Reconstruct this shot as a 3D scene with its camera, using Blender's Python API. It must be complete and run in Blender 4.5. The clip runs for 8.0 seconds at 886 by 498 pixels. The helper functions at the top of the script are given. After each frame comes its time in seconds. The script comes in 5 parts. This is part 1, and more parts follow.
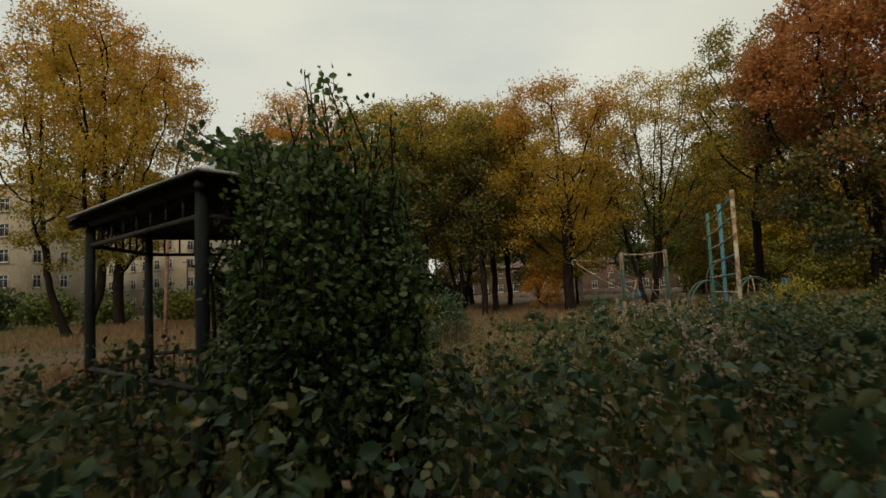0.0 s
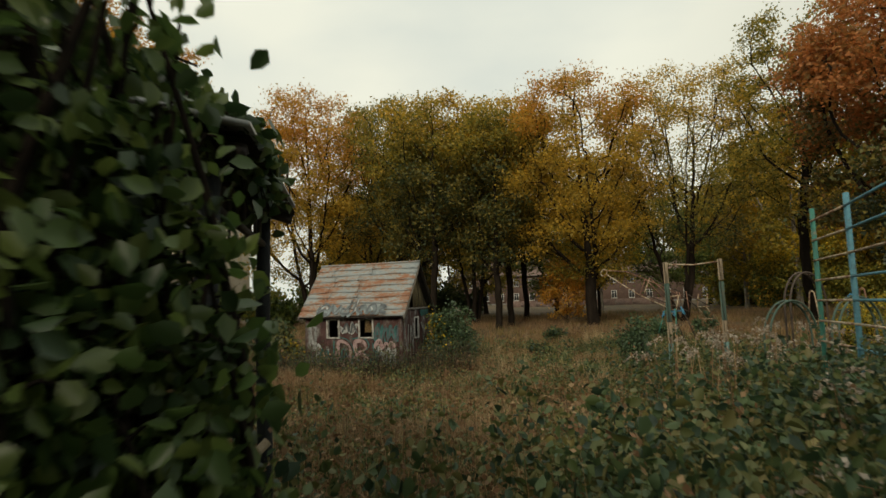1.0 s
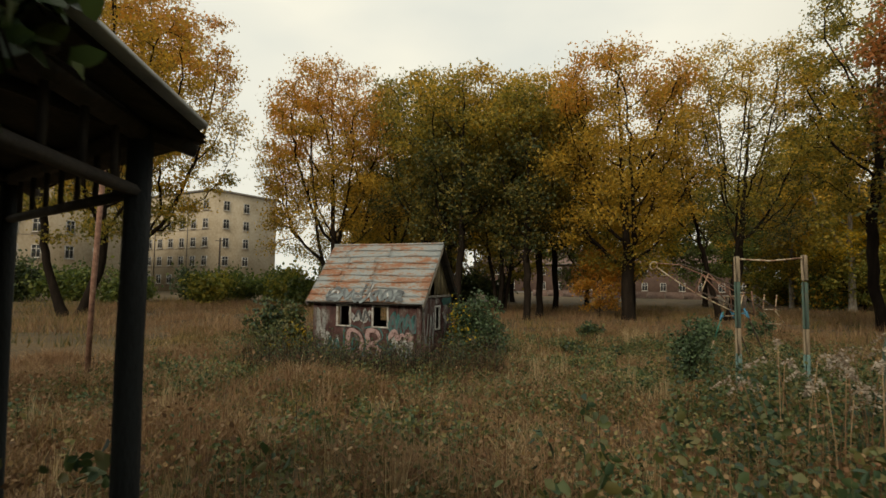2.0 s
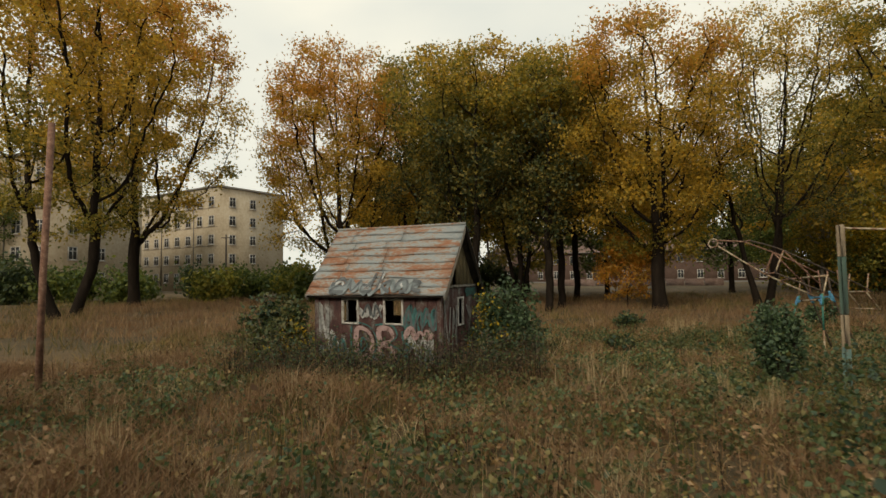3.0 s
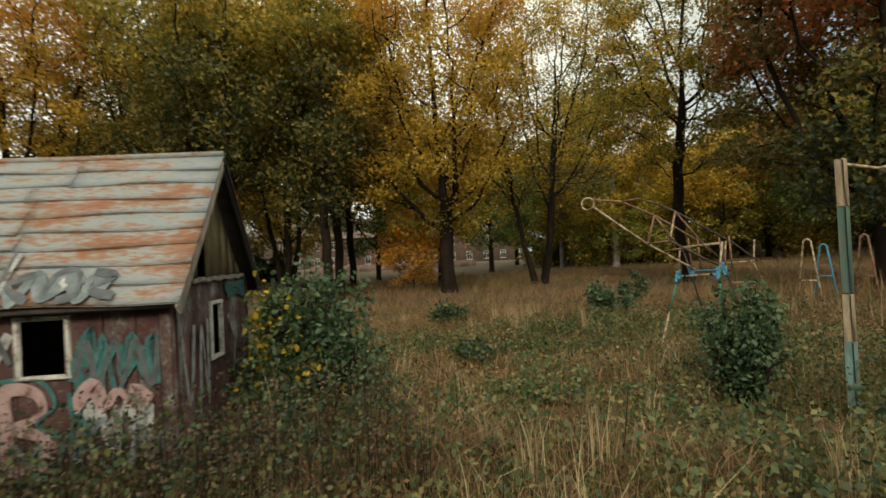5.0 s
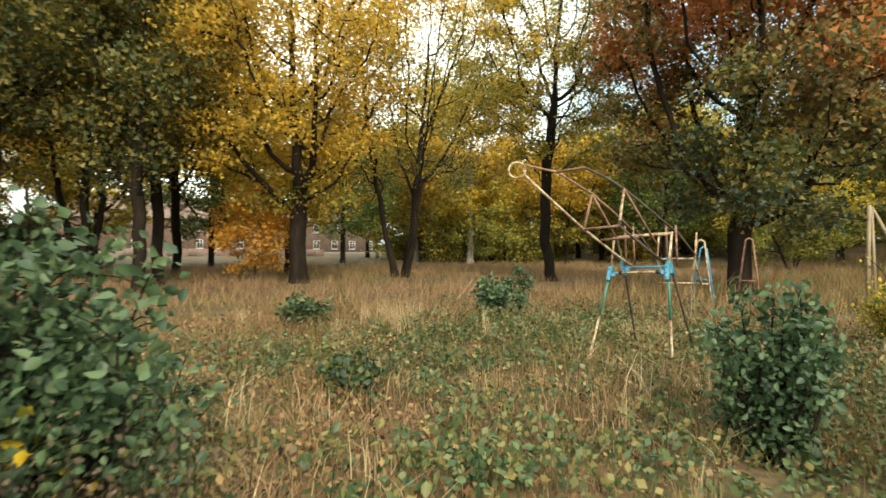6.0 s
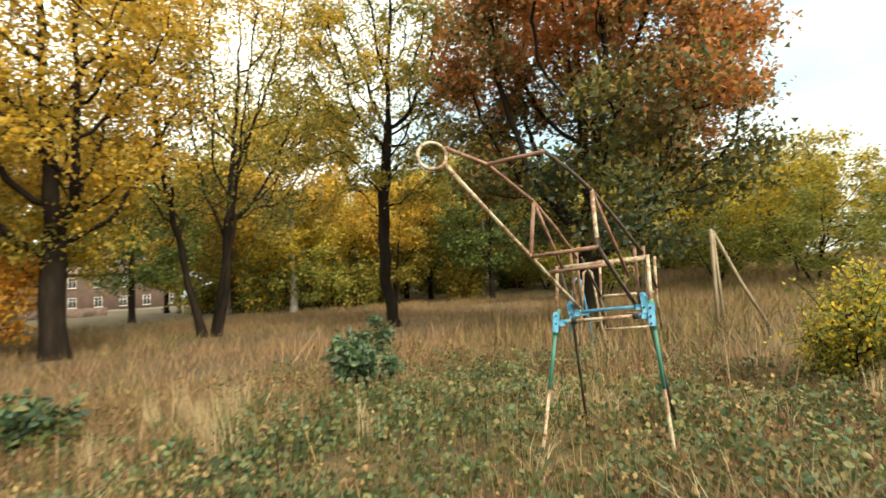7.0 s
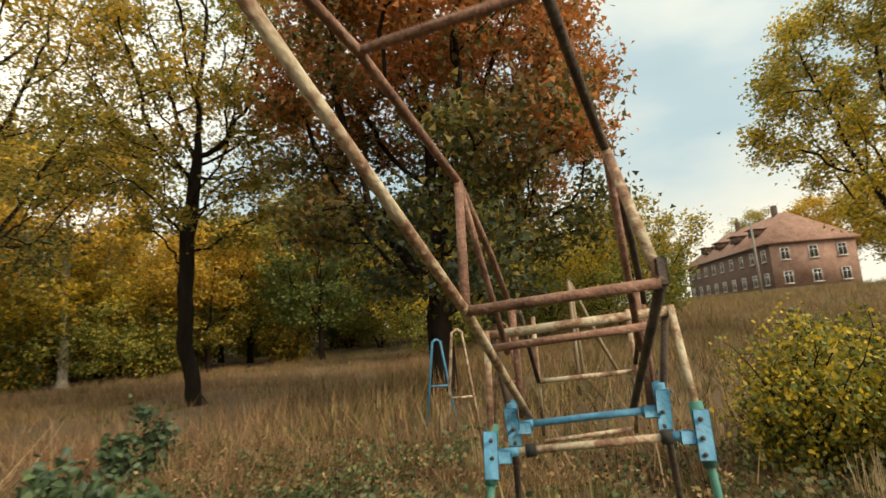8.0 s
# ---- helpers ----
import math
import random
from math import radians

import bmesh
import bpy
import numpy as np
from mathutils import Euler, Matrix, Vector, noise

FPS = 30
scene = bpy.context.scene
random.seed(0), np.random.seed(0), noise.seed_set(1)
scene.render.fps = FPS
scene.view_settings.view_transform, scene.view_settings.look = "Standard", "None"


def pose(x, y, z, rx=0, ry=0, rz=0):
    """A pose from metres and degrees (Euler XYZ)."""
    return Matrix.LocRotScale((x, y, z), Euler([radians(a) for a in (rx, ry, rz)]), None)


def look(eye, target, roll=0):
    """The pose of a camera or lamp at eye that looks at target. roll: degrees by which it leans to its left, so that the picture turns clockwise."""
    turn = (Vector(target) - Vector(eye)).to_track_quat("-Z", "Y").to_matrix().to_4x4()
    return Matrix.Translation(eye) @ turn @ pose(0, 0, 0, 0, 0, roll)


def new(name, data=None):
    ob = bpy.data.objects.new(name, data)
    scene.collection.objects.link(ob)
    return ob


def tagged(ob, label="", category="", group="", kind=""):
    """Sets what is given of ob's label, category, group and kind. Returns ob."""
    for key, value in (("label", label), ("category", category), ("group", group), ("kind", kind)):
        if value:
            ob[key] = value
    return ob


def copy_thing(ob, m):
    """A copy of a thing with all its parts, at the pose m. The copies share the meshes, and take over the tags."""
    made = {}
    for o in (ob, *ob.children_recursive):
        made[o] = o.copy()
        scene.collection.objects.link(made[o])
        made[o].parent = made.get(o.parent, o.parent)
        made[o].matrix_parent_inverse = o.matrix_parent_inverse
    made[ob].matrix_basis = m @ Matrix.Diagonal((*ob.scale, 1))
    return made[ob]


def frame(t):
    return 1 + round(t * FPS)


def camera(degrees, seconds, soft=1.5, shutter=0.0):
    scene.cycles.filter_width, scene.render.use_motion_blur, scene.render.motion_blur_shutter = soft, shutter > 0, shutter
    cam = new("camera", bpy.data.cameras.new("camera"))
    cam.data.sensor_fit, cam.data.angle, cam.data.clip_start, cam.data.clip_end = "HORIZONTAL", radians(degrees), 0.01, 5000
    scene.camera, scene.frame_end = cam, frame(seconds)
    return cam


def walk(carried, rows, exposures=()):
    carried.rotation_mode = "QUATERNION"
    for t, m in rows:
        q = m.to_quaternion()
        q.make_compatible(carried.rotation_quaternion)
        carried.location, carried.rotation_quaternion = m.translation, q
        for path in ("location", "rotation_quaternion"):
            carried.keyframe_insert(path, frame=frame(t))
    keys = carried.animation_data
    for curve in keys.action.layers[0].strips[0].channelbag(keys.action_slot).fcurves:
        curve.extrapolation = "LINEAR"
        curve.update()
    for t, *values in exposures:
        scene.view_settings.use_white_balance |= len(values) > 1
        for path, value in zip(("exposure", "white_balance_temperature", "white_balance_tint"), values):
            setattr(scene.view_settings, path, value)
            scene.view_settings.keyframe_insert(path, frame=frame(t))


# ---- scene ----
cam = camera(80.3, 8.0, soft=1.5, shutter=0.22)
# seconds, x, y, z, yaw, pitch, roll (right side up)
ROWS = [
    (0.0, 0.077, -0.157, 1.692, -0.81, 4.55, -2.52),
    (0.5, 0.228, 1.190, 1.728, -0.08, 5.61, -2.86),
    (1.0, 0.385, 2.433, 1.879, 0.89, 5.36, -1.79),
    (1.5, 0.330, 3.355, 1.954, 2.17, 4.71, -0.31),
    (2.0, 0.333, 4.169, 1.969, 3.80, 3.66, 0.76),
    (2.2, 0.297, 4.522, 1.952, 4.19, 3.23, 1.07),
    (3.3, -0.210, 6.923, 1.817, 4.68, 2.89, -1.74),
    (3.5, -0.280, 7.496, 1.810, 4.32, 2.80, -2.33),
    (4.0, -0.417, 8.785, 1.833, 0.69, 2.39, -2.88),
    (4.5, -0.495, 9.716, 1.795, -10.46, 2.17, -4.17),
    (5.0, -0.418, 11.189, 1.751, -21.39, 0.76, -2.70),
    (5.2, -0.345, 11.685, 1.749, -24.86, -0.02, -1.45),
    (6.3, 0.645, 14.602, 1.522, -43.11, 0.50, -0.46),
    (6.5, 0.874, 15.063, 1.541, -46.75, 1.23, -1.46),
    (7.0, 1.963, 16.363, 1.600, -57.61, 3.92, -2.87),
    (7.5, 3.150, 17.231, 1.649, -68.30, 7.09, -4.66),
    (8.0, 4.282, 17.691, 1.735, -76.43, 8.88, -4.37),
]


def row_pose(x, y, z, yaw, pitch, roll):
    return Matrix.Translation((x, y, z)) @ pose(0, 0, 0, 0, 0, yaw) @ pose(0, 0, 0, 90 + pitch) @ pose(0, 0, 0, 0, 0, roll)


walk(cam, [(t, row_pose(*r)) for t, *r in ROWS],
     exposures=[(0.0, -0.8, 7700, 6), (1.0, -0.55, 7800, 4), (2.0, -0.48, 8000, 8), (3.5, -0.45, 7900, 8), (4.2, -0.42, 7850, 7), (5.0, -0.1, 7700, 4), (6.5, 1.45, 7500, -1), (7.2, 1.1, 7900, 4), (8.0, 0.5, 8300, 9)])

# ---- world and sun ----
world = bpy.data.worlds.new("sky")
scene.world = world
world.use_nodes = True
wt = world.node_tree
wt.nodes.clear()
w_out = wt.nodes.new("ShaderNodeOutputWorld")
w_bg = wt.nodes.new("ShaderNodeBackground")
w_sky = wt.nodes.new("ShaderNodeTexSky")
w_sky.sky_type = "NISHITA"
w_sky.sun_disc = False
w_sky.sun_elevation = radians(32)
w_sky.sun_rotation = radians(200)
w_co = wt.nodes.new("ShaderNodeTexCoord")
w_map = wt.nodes.new("ShaderNodeMapping")
w_map.inputs["Scale"].default_value = (1.0, 1.0, 2.6)
w_noise = wt.nodes.new("ShaderNodeTexNoise")
w_noise.inputs["Scale"].default_value = 1.5
w_noise.inputs["Detail"].default_value = 6
w_noise.inputs["Roughness"].default_value = 0.45
w_ramp = wt.nodes.new("ShaderNodeValToRGB")
w_ramp.color_ramp.elements[0].position = 0.30
w_ramp.color_ramp.elements[0].color = (0.62, 0.62, 0.62, 1)
w_ramp.color_ramp.elements[1].position = 0.44
w_cloud = wt.nodes.new("ShaderNodeValToRGB")
w_cloud.color_ramp.elements[0].position = 0.3
w_cloud.color_ramp.elements[0].color = (8.0, 9.5, 10.8, 1)
w_cloud.color_ramp.elements[1].position = 0.62
w_cloud.color_ramp.elements[1].color = (12.0, 12.8, 12.9, 1)
w_mix = wt.nodes.new("ShaderNodeMix")
w_mix.data_type = "RGBA"
wt.links.new(w_co.outputs["Generated"], w_map.inputs["Vector"])
wt.links.new(w_map.outputs[0], w_noise.inputs["Vector"])
wt.links.new(w_noise.outputs["Fac"], w_ramp.inputs[0])
wt.links.new(w_noise.outputs["Fac"], w_cloud.inputs[0])
wt.links.new(w_ramp.outputs[0], w_mix.inputs[0])
wt.links.new(w_sky.outputs[0], w_mix.inputs[6])
wt.links.new(w_cloud.outputs[0], w_mix.inputs[7])
w_sep = wt.nodes.new("ShaderNodeSeparateXYZ")
w_east = wt.nodes.new("ShaderNodeMapRange")
w_east.interpolation_type = "SMOOTHSTEP"
w_east.inputs["From Min"].default_value = 0.25
w_east.inputs["From Max"].default_value = 1.0
w_east.inputs["To Max"].default_value = 0.85
w_blue = wt.nodes.new("ShaderNodeMix")
w_blue.data_type = "RGBA"
w_thin = wt.nodes.new("ShaderNodeValToRGB")
w_thin.color_ramp.elements[0].position = 0.38
w_thin.color_ramp.elements[0].color = (2.6, 4.2, 5.6, 1)
w_thin.color_ramp.elements[1].position = 0.58
w_thin.color_ramp.elements[1].color = (5.6, 6.0, 6.0, 1)
wt.links.new(w_noise.outputs["Fac"], w_thin.inputs[0])
wt.links.new(w_co.outputs["Generated"], w_sep.inputs[0])
wt.links.new(w_sep.outputs[0], w_east.inputs[0])
wt.links.new(w_east.outputs[0], w_blue.inputs[0])
wt.links.new(w_mix.outputs[2], w_blue.inputs[6])
wt.links.new(w_thin.outputs[0], w_blue.inputs[7])
wt.links.new(w_blue.outputs[2], w_bg.inputs[0])
w_bg.inputs[1].default_value = 0.1
wt.links.new(w_bg.outputs[0], w_out.inputs[0])

sun_data = bpy.data.lights.new("sun", "SUN")
sun_data.energy = 2.0
sun_data.angle = radians(14)
sun_data.color = (1.0, 0.94, 0.85)
sun = new("sun", sun_data)
sun.matrix_world = look((-14, -38, 26), (0, 0, 0))

# ---- materials ----
def material(name, stops, scale=6.0, rough=0.85, metal=0.0, bump=0.0, bump_scale=60.0, fine=0.0, fine_scale=90.0,
             stretch=(1, 1, 1), island=0.0, translucent=0.0, detail=5, use_object=True):
    """A noise-driven surface: stops are (position, colour); fine mixes in a small grain; island varies each piece."""
    m = bpy.data.materials.new(name)
    m.use_nodes = True
    t = m.node_tree
    bsdf = t.nodes["Principled BSDF"]
    bsdf.inputs["Roughness"].default_value = rough
    bsdf.inputs["Metallic"].default_value = metal
    co = t.nodes.new("ShaderNodeTexCoord")
    mp = t.nodes.new("ShaderNodeMapping")
    mp.inputs["Scale"].default_value = stretch
    t.links.new(co.outputs["Object"], mp.inputs["Vector"])
    n = t.nodes.new("ShaderNodeTexNoise")
    n.inputs["Scale"].default_value = scale
    n.inputs["Detail"].default_value = detail
    n.inputs["Roughness"].default_value = 0.6
    t.links.new(mp.outputs[0], n.inputs["Vector"])
    value = n.outputs["Fac"]
    if fine or island:
        if fine:
            g = t.nodes.new("ShaderNodeTexNoise")
            g.inputs["Scale"].default_value = fine_scale
            g.inputs["Detail"].default_value = 3
            t.links.new(mp.outputs[0], g.inputs["Vector"])
            value = mathnode(t, value, g.outputs["Fac"], fine)
        if island:
            geo = t.nodes.new("ShaderNodeNewGeometry")
            value = mathnode(t, value, geo.outputs["Random Per Island"], island)
    ramp = t.nodes.new("ShaderNodeValToRGB")
    els = ramp.color_ramp.elements
    while len(els) < len(stops):
        els.new(0.5)
    for e, (pos, col) in zip(els, stops):
        e.position, e.color = pos, (*col, 1)
    t.links.new(value, ramp.inputs[0])
    t.links.new(ramp.outputs[0], bsdf.inputs["Base Color"])
    if bump:
        b = t.nodes.new("ShaderNodeBump")
        b.inputs["Strength"].default_value = bump
        b.inputs["Distance"].default_value = 0.02
        bn = t.nodes.new("ShaderNodeTexNoise")
        bn.inputs["Scale"].default_value = bump_scale
        bn.inputs["Detail"].default_value = 6
        t.links.new(mp.outputs[0], bn.inputs["Vector"])
        t.links.new(bn.outputs["Fac"], b.inputs["Height"])
        t.links.new(b.outputs[0], bsdf.inputs["Normal"])
    if translucent:
        tr = t.nodes.new("ShaderNodeBsdfTranslucent")
        mix = t.nodes.new("ShaderNodeMixShader")
        mix.inputs[0].default_value = translucent
        t.links.new(ramp.outputs[0], tr.inputs["Color"])
        t.links.new(bsdf.outputs[0], mix.inputs[1])
        t.links.new(tr.outputs[0], mix.inputs[2])
        t.links.new(mix.outputs[0], t.nodes["Material Output"].inputs["Surface"])
    return m


def mathnode(t, a, b, share):
    """a and b mixed by share."""
    m = t.nodes.new("ShaderNodeMix")
    m.data_type = "FLOAT"
    m.inputs[0].default_value = share
    t.links.new(a, m.inputs[2])
    t.links.new(b, m.inputs[3])
    return m.outputs[0]


def leaf_material(name, *colours, scale=0.35, island=0.55, translucent=0.35, rough=0.6):
    k = len(colours)
    stops = [(0.28 + 0.44 * i / max(1, k - 1), c) for i, c in enumerate(colours)]
    return material(name, stops, scale=scale, rough=rough, island=island, translucent=translucent, detail=2)


M_LEAF_GOLD = leaf_material("leaf_gold", (0.24, 0.17, 0.03), (0.58, 0.37, 0.05), (0.74, 0.44, 0.055), (0.42, 0.30, 0.05), translucent=0.5)
M_LEAF_ORANGE = leaf_material("leaf_orange", (0.34, 0.20, 0.035), (0.62, 0.32, 0.045), (0.70, 0.29, 0.04), (0.52, 0.31, 0.05), translucent=0.5)
M_LEAF_YELLOWGREEN = leaf_material("leaf_yellow_green", (0.12, 0.125, 0.025), (0.29, 0.23, 0.035), (0.48, 0.33, 0.045), (0.19, 0.18, 0.035), translucent=0.5)
M_LEAF_GREEN = leaf_material("leaf_green", (0.04, 0.06, 0.022), (0.075, 0.09, 0.025), (0.15, 0.13, 0.03), (0.26, 0.19, 0.035), translucent=0.4)
M_LEAF_DARK = leaf_material("leaf_dark_green", (0.035, 0.055, 0.035), (0.055, 0.08, 0.045), (0.08, 0.10, 0.05), scale=1.5, translucent=0.25, rough=0.45)
M_LEAF_RED = leaf_material("leaf_red", (0.20, 0.12, 0.035), (0.50, 0.18, 0.05), (0.62, 0.23, 0.07), (0.34, 0.16, 0.05), translucent=0.5)
M_LEAF_RUST = leaf_material("leaf_rust", (0.07, 0.08, 0.025), (0.15, 0.12, 0.035), (0.30, 0.15, 0.05), (0.11, 0.11, 0.035), translucent=0.4)
M_LEAF_BUSH = leaf_material("leaf_bush", (0.025, 0.05, 0.018), (0.05, 0.09, 0.03), (0.10, 0.135, 0.036), scale=2.0, translucent=0.35, rough=0.4)
M_SHOOT = leaf_material("shoot_leaf", (0.05, 0.09, 0.025), (0.09, 0.15, 0.04), (0.15, 0.20, 0.05), scale=2.0, translucent=0.45, rough=0.4)
M_LEAF_YELLOW = leaf_material("leaf_yellow", (0.22, 0.21, 0.03), (0.56, 0.38, 0.035), (0.72, 0.46, 0.035), (0.15, 0.18, 0.045), scale=1.6, translucent=0.4)
M_SHRUB = leaf_material("shrub_leaf", (0.04, 0.075, 0.038), (0.075, 0.125, 0.06), (0.12, 0.175, 0.075), scale=1.5, translucent=0.35, rough=0.5)
M_HEDGE = leaf_material("hedge_leaf", (0.05, 0.08, 0.02), (0.10, 0.14, 0.03), (0.18, 0.20, 0.04), scale=0.5, translucent=0.4)
M_HEDGE_DARK = leaf_material("hedge_leaf_dark", (0.03, 0.055, 0.025), (0.06, 0.09, 0.03), (0.10, 0.12, 0.035), scale=0.5, translucent=0.3)
M_HEDGE_YELLOW = leaf_material("hedge_leaf_yellow", (0.10, 0.13, 0.025), (0.22, 0.22, 0.04), (0.36, 0.30, 0.05), scale=0.5, translucent=0.4)
M_WEED = leaf_material("weed_leaf", (0.020, 0.042, 0.022), (0.038, 0.075, 0.033), (0.07, 0.105, 0.032), (0.13, 0.115, 0.035), scale=0.9, translucent=0.2)
M_GROUND_LEAF = leaf_material("ground_leaf", (0.045, 0.08, 0.035), (0.08, 0.125, 0.05), (0.14, 0.17, 0.065), (0.26, 0.21, 0.075), scale=1.1, translucent=0.3, rough=0.55)
M_WEED_PALE = leaf_material("weed_pale", (0.05, 0.07, 0.024), (0.09, 0.105, 0.034), (0.15, 0.135, 0.048), scale=0.8)
M_GRASS_DRY = leaf_material("grass_dry", (0.13, 0.07, 0.036), (0.27, 0.155, 0.078), (0.42, 0.28, 0.155), (0.21, 0.10, 0.047), scale=0.6, translucent=0.25, rough=0.8)
M_DRY_STALK = leaf_material("dry_stalk", (0.035, 0.022, 0.014), (0.075, 0.048, 0.028), (0.13, 0.085, 0.05), scale=1.5, translucent=0.1, rough=0.85)
M_GRASS_MIX = leaf_material("grass_mixed", (0.05, 0.065, 0.018), (0.12, 0.10, 0.03), (0.24, 0.155, 0.055), (0.34, 0.23, 0.09), scale=0.7, translucent=0.25, rough=0.8)
M_GRASS_GREEN = leaf_material("grass_green", (0.045, 0.075, 0.022), (0.085, 0.12, 0.03), (0.15, 0.155, 0.045), scale=0.7, translucent=0.25, rough=0.7)
M_STRAW = leaf_material("pale_straw", (0.24, 0.16, 0.08), (0.42, 0.30, 0.16), (0.54, 0.42, 0.25), scale=0.8, translucent=0.2, rough=0.8)
M_SEED = leaf_material("seed_head", (0.26, 0.20, 0.15), (0.40, 0.33, 0.26), (0.50, 0.43, 0.36), scale=3, rough=0.95)
M_LITTER = leaf_material("leaf_litter", (0.12, 0.065, 0.03), (0.22, 0.125, 0.055), (0.33, 0.22, 0.09), (0.17, 0.085, 0.036), scale=1.2, translucent=0.1, rough=0.8)
M_BARK = material("bark", [(0.3, (0.009, 0.007, 0.005)), (0.55, (0.022, 0.016, 0.012)), (0.75, (0.05, 0.038, 0.028))], scale=5, stretch=(1, 1, 0.25), bump=0.9, bump_scale=22, fine=0.4, rough=1.0)
M_BARK.node_tree.nodes["Principled BSDF"].inputs["Specular IOR Level"].default_value = 0.1
M_BARK_BIRCH = material("bark_pale", [(0.35, (0.10, 0.085, 0.07)), (0.6, (0.27, 0.24, 0.2))], scale=7, stretch=(1, 1, 0.5), bump=0.5)
M_SOIL = material("meadow_soil", [(0.3, (0.03, 0.024, 0.012)), (0.45, (0.065, 0.045, 0.019)), (0.58, (0.13, 0.078, 0.033)), (0.7, (0.055, 0.056, 0.02))], scale=0.35, fine=0.45, fine_scale=14, bump=1.0, bump_scale=9, rough=1.0)
M_SHEET = material("weathered_roof_sheet", [(0.36, (0.19, 0.22, 0.23)), (0.47, (0.27, 0.28, 0.27)), (0.52, (0.26, 0.17, 0.12)), (0.58, (0.26, 0.10, 0.045)), (0.70, (0.19, 0.08, 0.04))], scale=1.5, stretch=(0.75, 2.2, 2.2), fine=0.3, fine_scale=14, rough=0.65, bump=0.35, bump_scale=25, detail=7)
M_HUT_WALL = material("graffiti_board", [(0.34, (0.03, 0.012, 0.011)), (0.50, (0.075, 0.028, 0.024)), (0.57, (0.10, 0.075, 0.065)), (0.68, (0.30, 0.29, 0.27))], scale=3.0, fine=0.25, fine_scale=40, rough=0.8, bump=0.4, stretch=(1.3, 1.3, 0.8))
M_DARK_WOOD = material("dark_wood", [(0.35, (0.025, 0.02, 0.018)), (0.65, (0.07, 0.055, 0.045))], scale=8, stretch=(1, 1, 0.3), fine=0.3, bump=0.5)
M_GREY_WOOD = material("grey_wood", [(0.35, (0.14, 0.12, 0.10)), (0.65, (0.30, 0.27, 0.23))], scale=9, stretch=(1, 1, 0.2), fine=0.3, bump=0.5)
M_GABLE = material("gable_board", [(0.35, (0.10, 0.08, 0.06)), (0.5, (0.24, 0.18, 0.09)), (0.66, (0.32, 0.27, 0.2))], scale=4, stretch=(2, 2, 0.5), fine=0.3, bump=0.4)
M_FRAME_PALE = material("peeling_white_paint", [(0.38, (0.2, 0.16, 0.13)), (0.5, (0.5, 0.47, 0.43)), (0.7, (0.62, 0.6, 0.56))], scale=12, fine=0.3, rough=0.7)
M_BLACK = material("soot_dark", [(0.4, (0.012, 0.012, 0.012)), (0.6, (0.03, 0.028, 0.025))], scale=5)
M_PAINT_TEAL = material("teal_spray_paint", [(0.36, (0.06, 0.04, 0.035)), (0.44, (0.025, 0.10, 0.10)), (0.66, (0.05, 0.17, 0.16))], scale=9, rough=0.6)
M_PAINT_PINK = material("pink_spray_paint", [(0.36, (0.13, 0.07, 0.06)), (0.46, (0.33, 0.21, 0.20)), (0.66, (0.42, 0.29, 0.28))], scale=9, rough=0.6)
M_PAINT_GREY = material("grey_spray_paint", [(0.35, (0.10, 0.12, 0.12)), (0.6, (0.20, 0.23, 0.24))], scale=6, rough=0.6)
M_PAINT_WHITE = material("white_spray_paint", [(0.36, (0.10, 0.07, 0.06)), (0.46, (0.32, 0.32, 0.31)), (0.66, (0.48, 0.48, 0.46))], scale=9, rough=0.6)
M_PAINT_DARK = material("dark_spray_paint", [(0.35, (0.05, 0.055, 0.06)), (0.6, (0.10, 0.11, 0.115))], scale=8, rough=0.6)
M_POST_GAZ = material("gazebo_post_paint", [(0.40, (0.009, 0.009, 0.009)), (0.58, (0.014, 0.018, 0.019)), (0.72, (0.02, 0.055, 0.06))], scale=4, stretch=(1, 1, 0.4), fine=0.3, bump=0.4)
M_ROOF_PALE = material("pale_sheet_roof", [(0.35, (0.30, 0.30, 0.29)), (0.5, (0.46, 0.46, 0.44)), (0.7, (0.58, 0.57, 0.55))], scale=5, fine=0.3, rough=0.75)
M_PEEL = material("peeling_pipe", [(0.36, (0.13, 0.06, 0.035)), (0.46, (0.27, 0.15, 0.09)), (0.54, (0.45, 0.36, 0.24)), (0.68, (0.58, 0.51, 0.38))], scale=9, stretch=(1, 1, 1), fine=0.3, fine_scale=45, rough=0.75, bump=0.5, bump_scale=50)
M_RUST = material("rusty_pipe", [(0.35, (0.10, 0.05, 0.035)), (0.52, (0.24, 0.12, 0.08)), (0.62, (0.34, 0.21, 0.15)), (0.74, (0.48, 0.38, 0.29))], scale=10, fine=0.35, rough=0.85, bump=0.5)
M_RUST_DARK = material("dark_rusty_pipe", [(0.38, (0.035, 0.025, 0.022)), (0.6, (0.10, 0.07, 0.05)), (0.75, (0.2, 0.15, 0.10))], scale=10, fine=0.3, rough=0.85, bump=0.5)
M_BLUE = material("chipped_blue_paint", [(0.34, (0.09, 0.07, 0.055)), (0.40, (0.04, 0.19, 0.32)), (0.6, (0.07, 0.29, 0.46)), (0.8, (0.22, 0.46, 0.58))], scale=9, fine=0.35, fine_scale=50, rough=0.55, bump=0.3)
M_BLUE_OLD = material("dull_blue_paint", [(0.34, (0.11, 0.08, 0.055)), (0.42, (0.07, 0.20, 0.25)), (0.65, (0.10, 0.29, 0.36))], scale=9, fine=0.3, fine_scale=50, rough=0.65, bump=0.3)
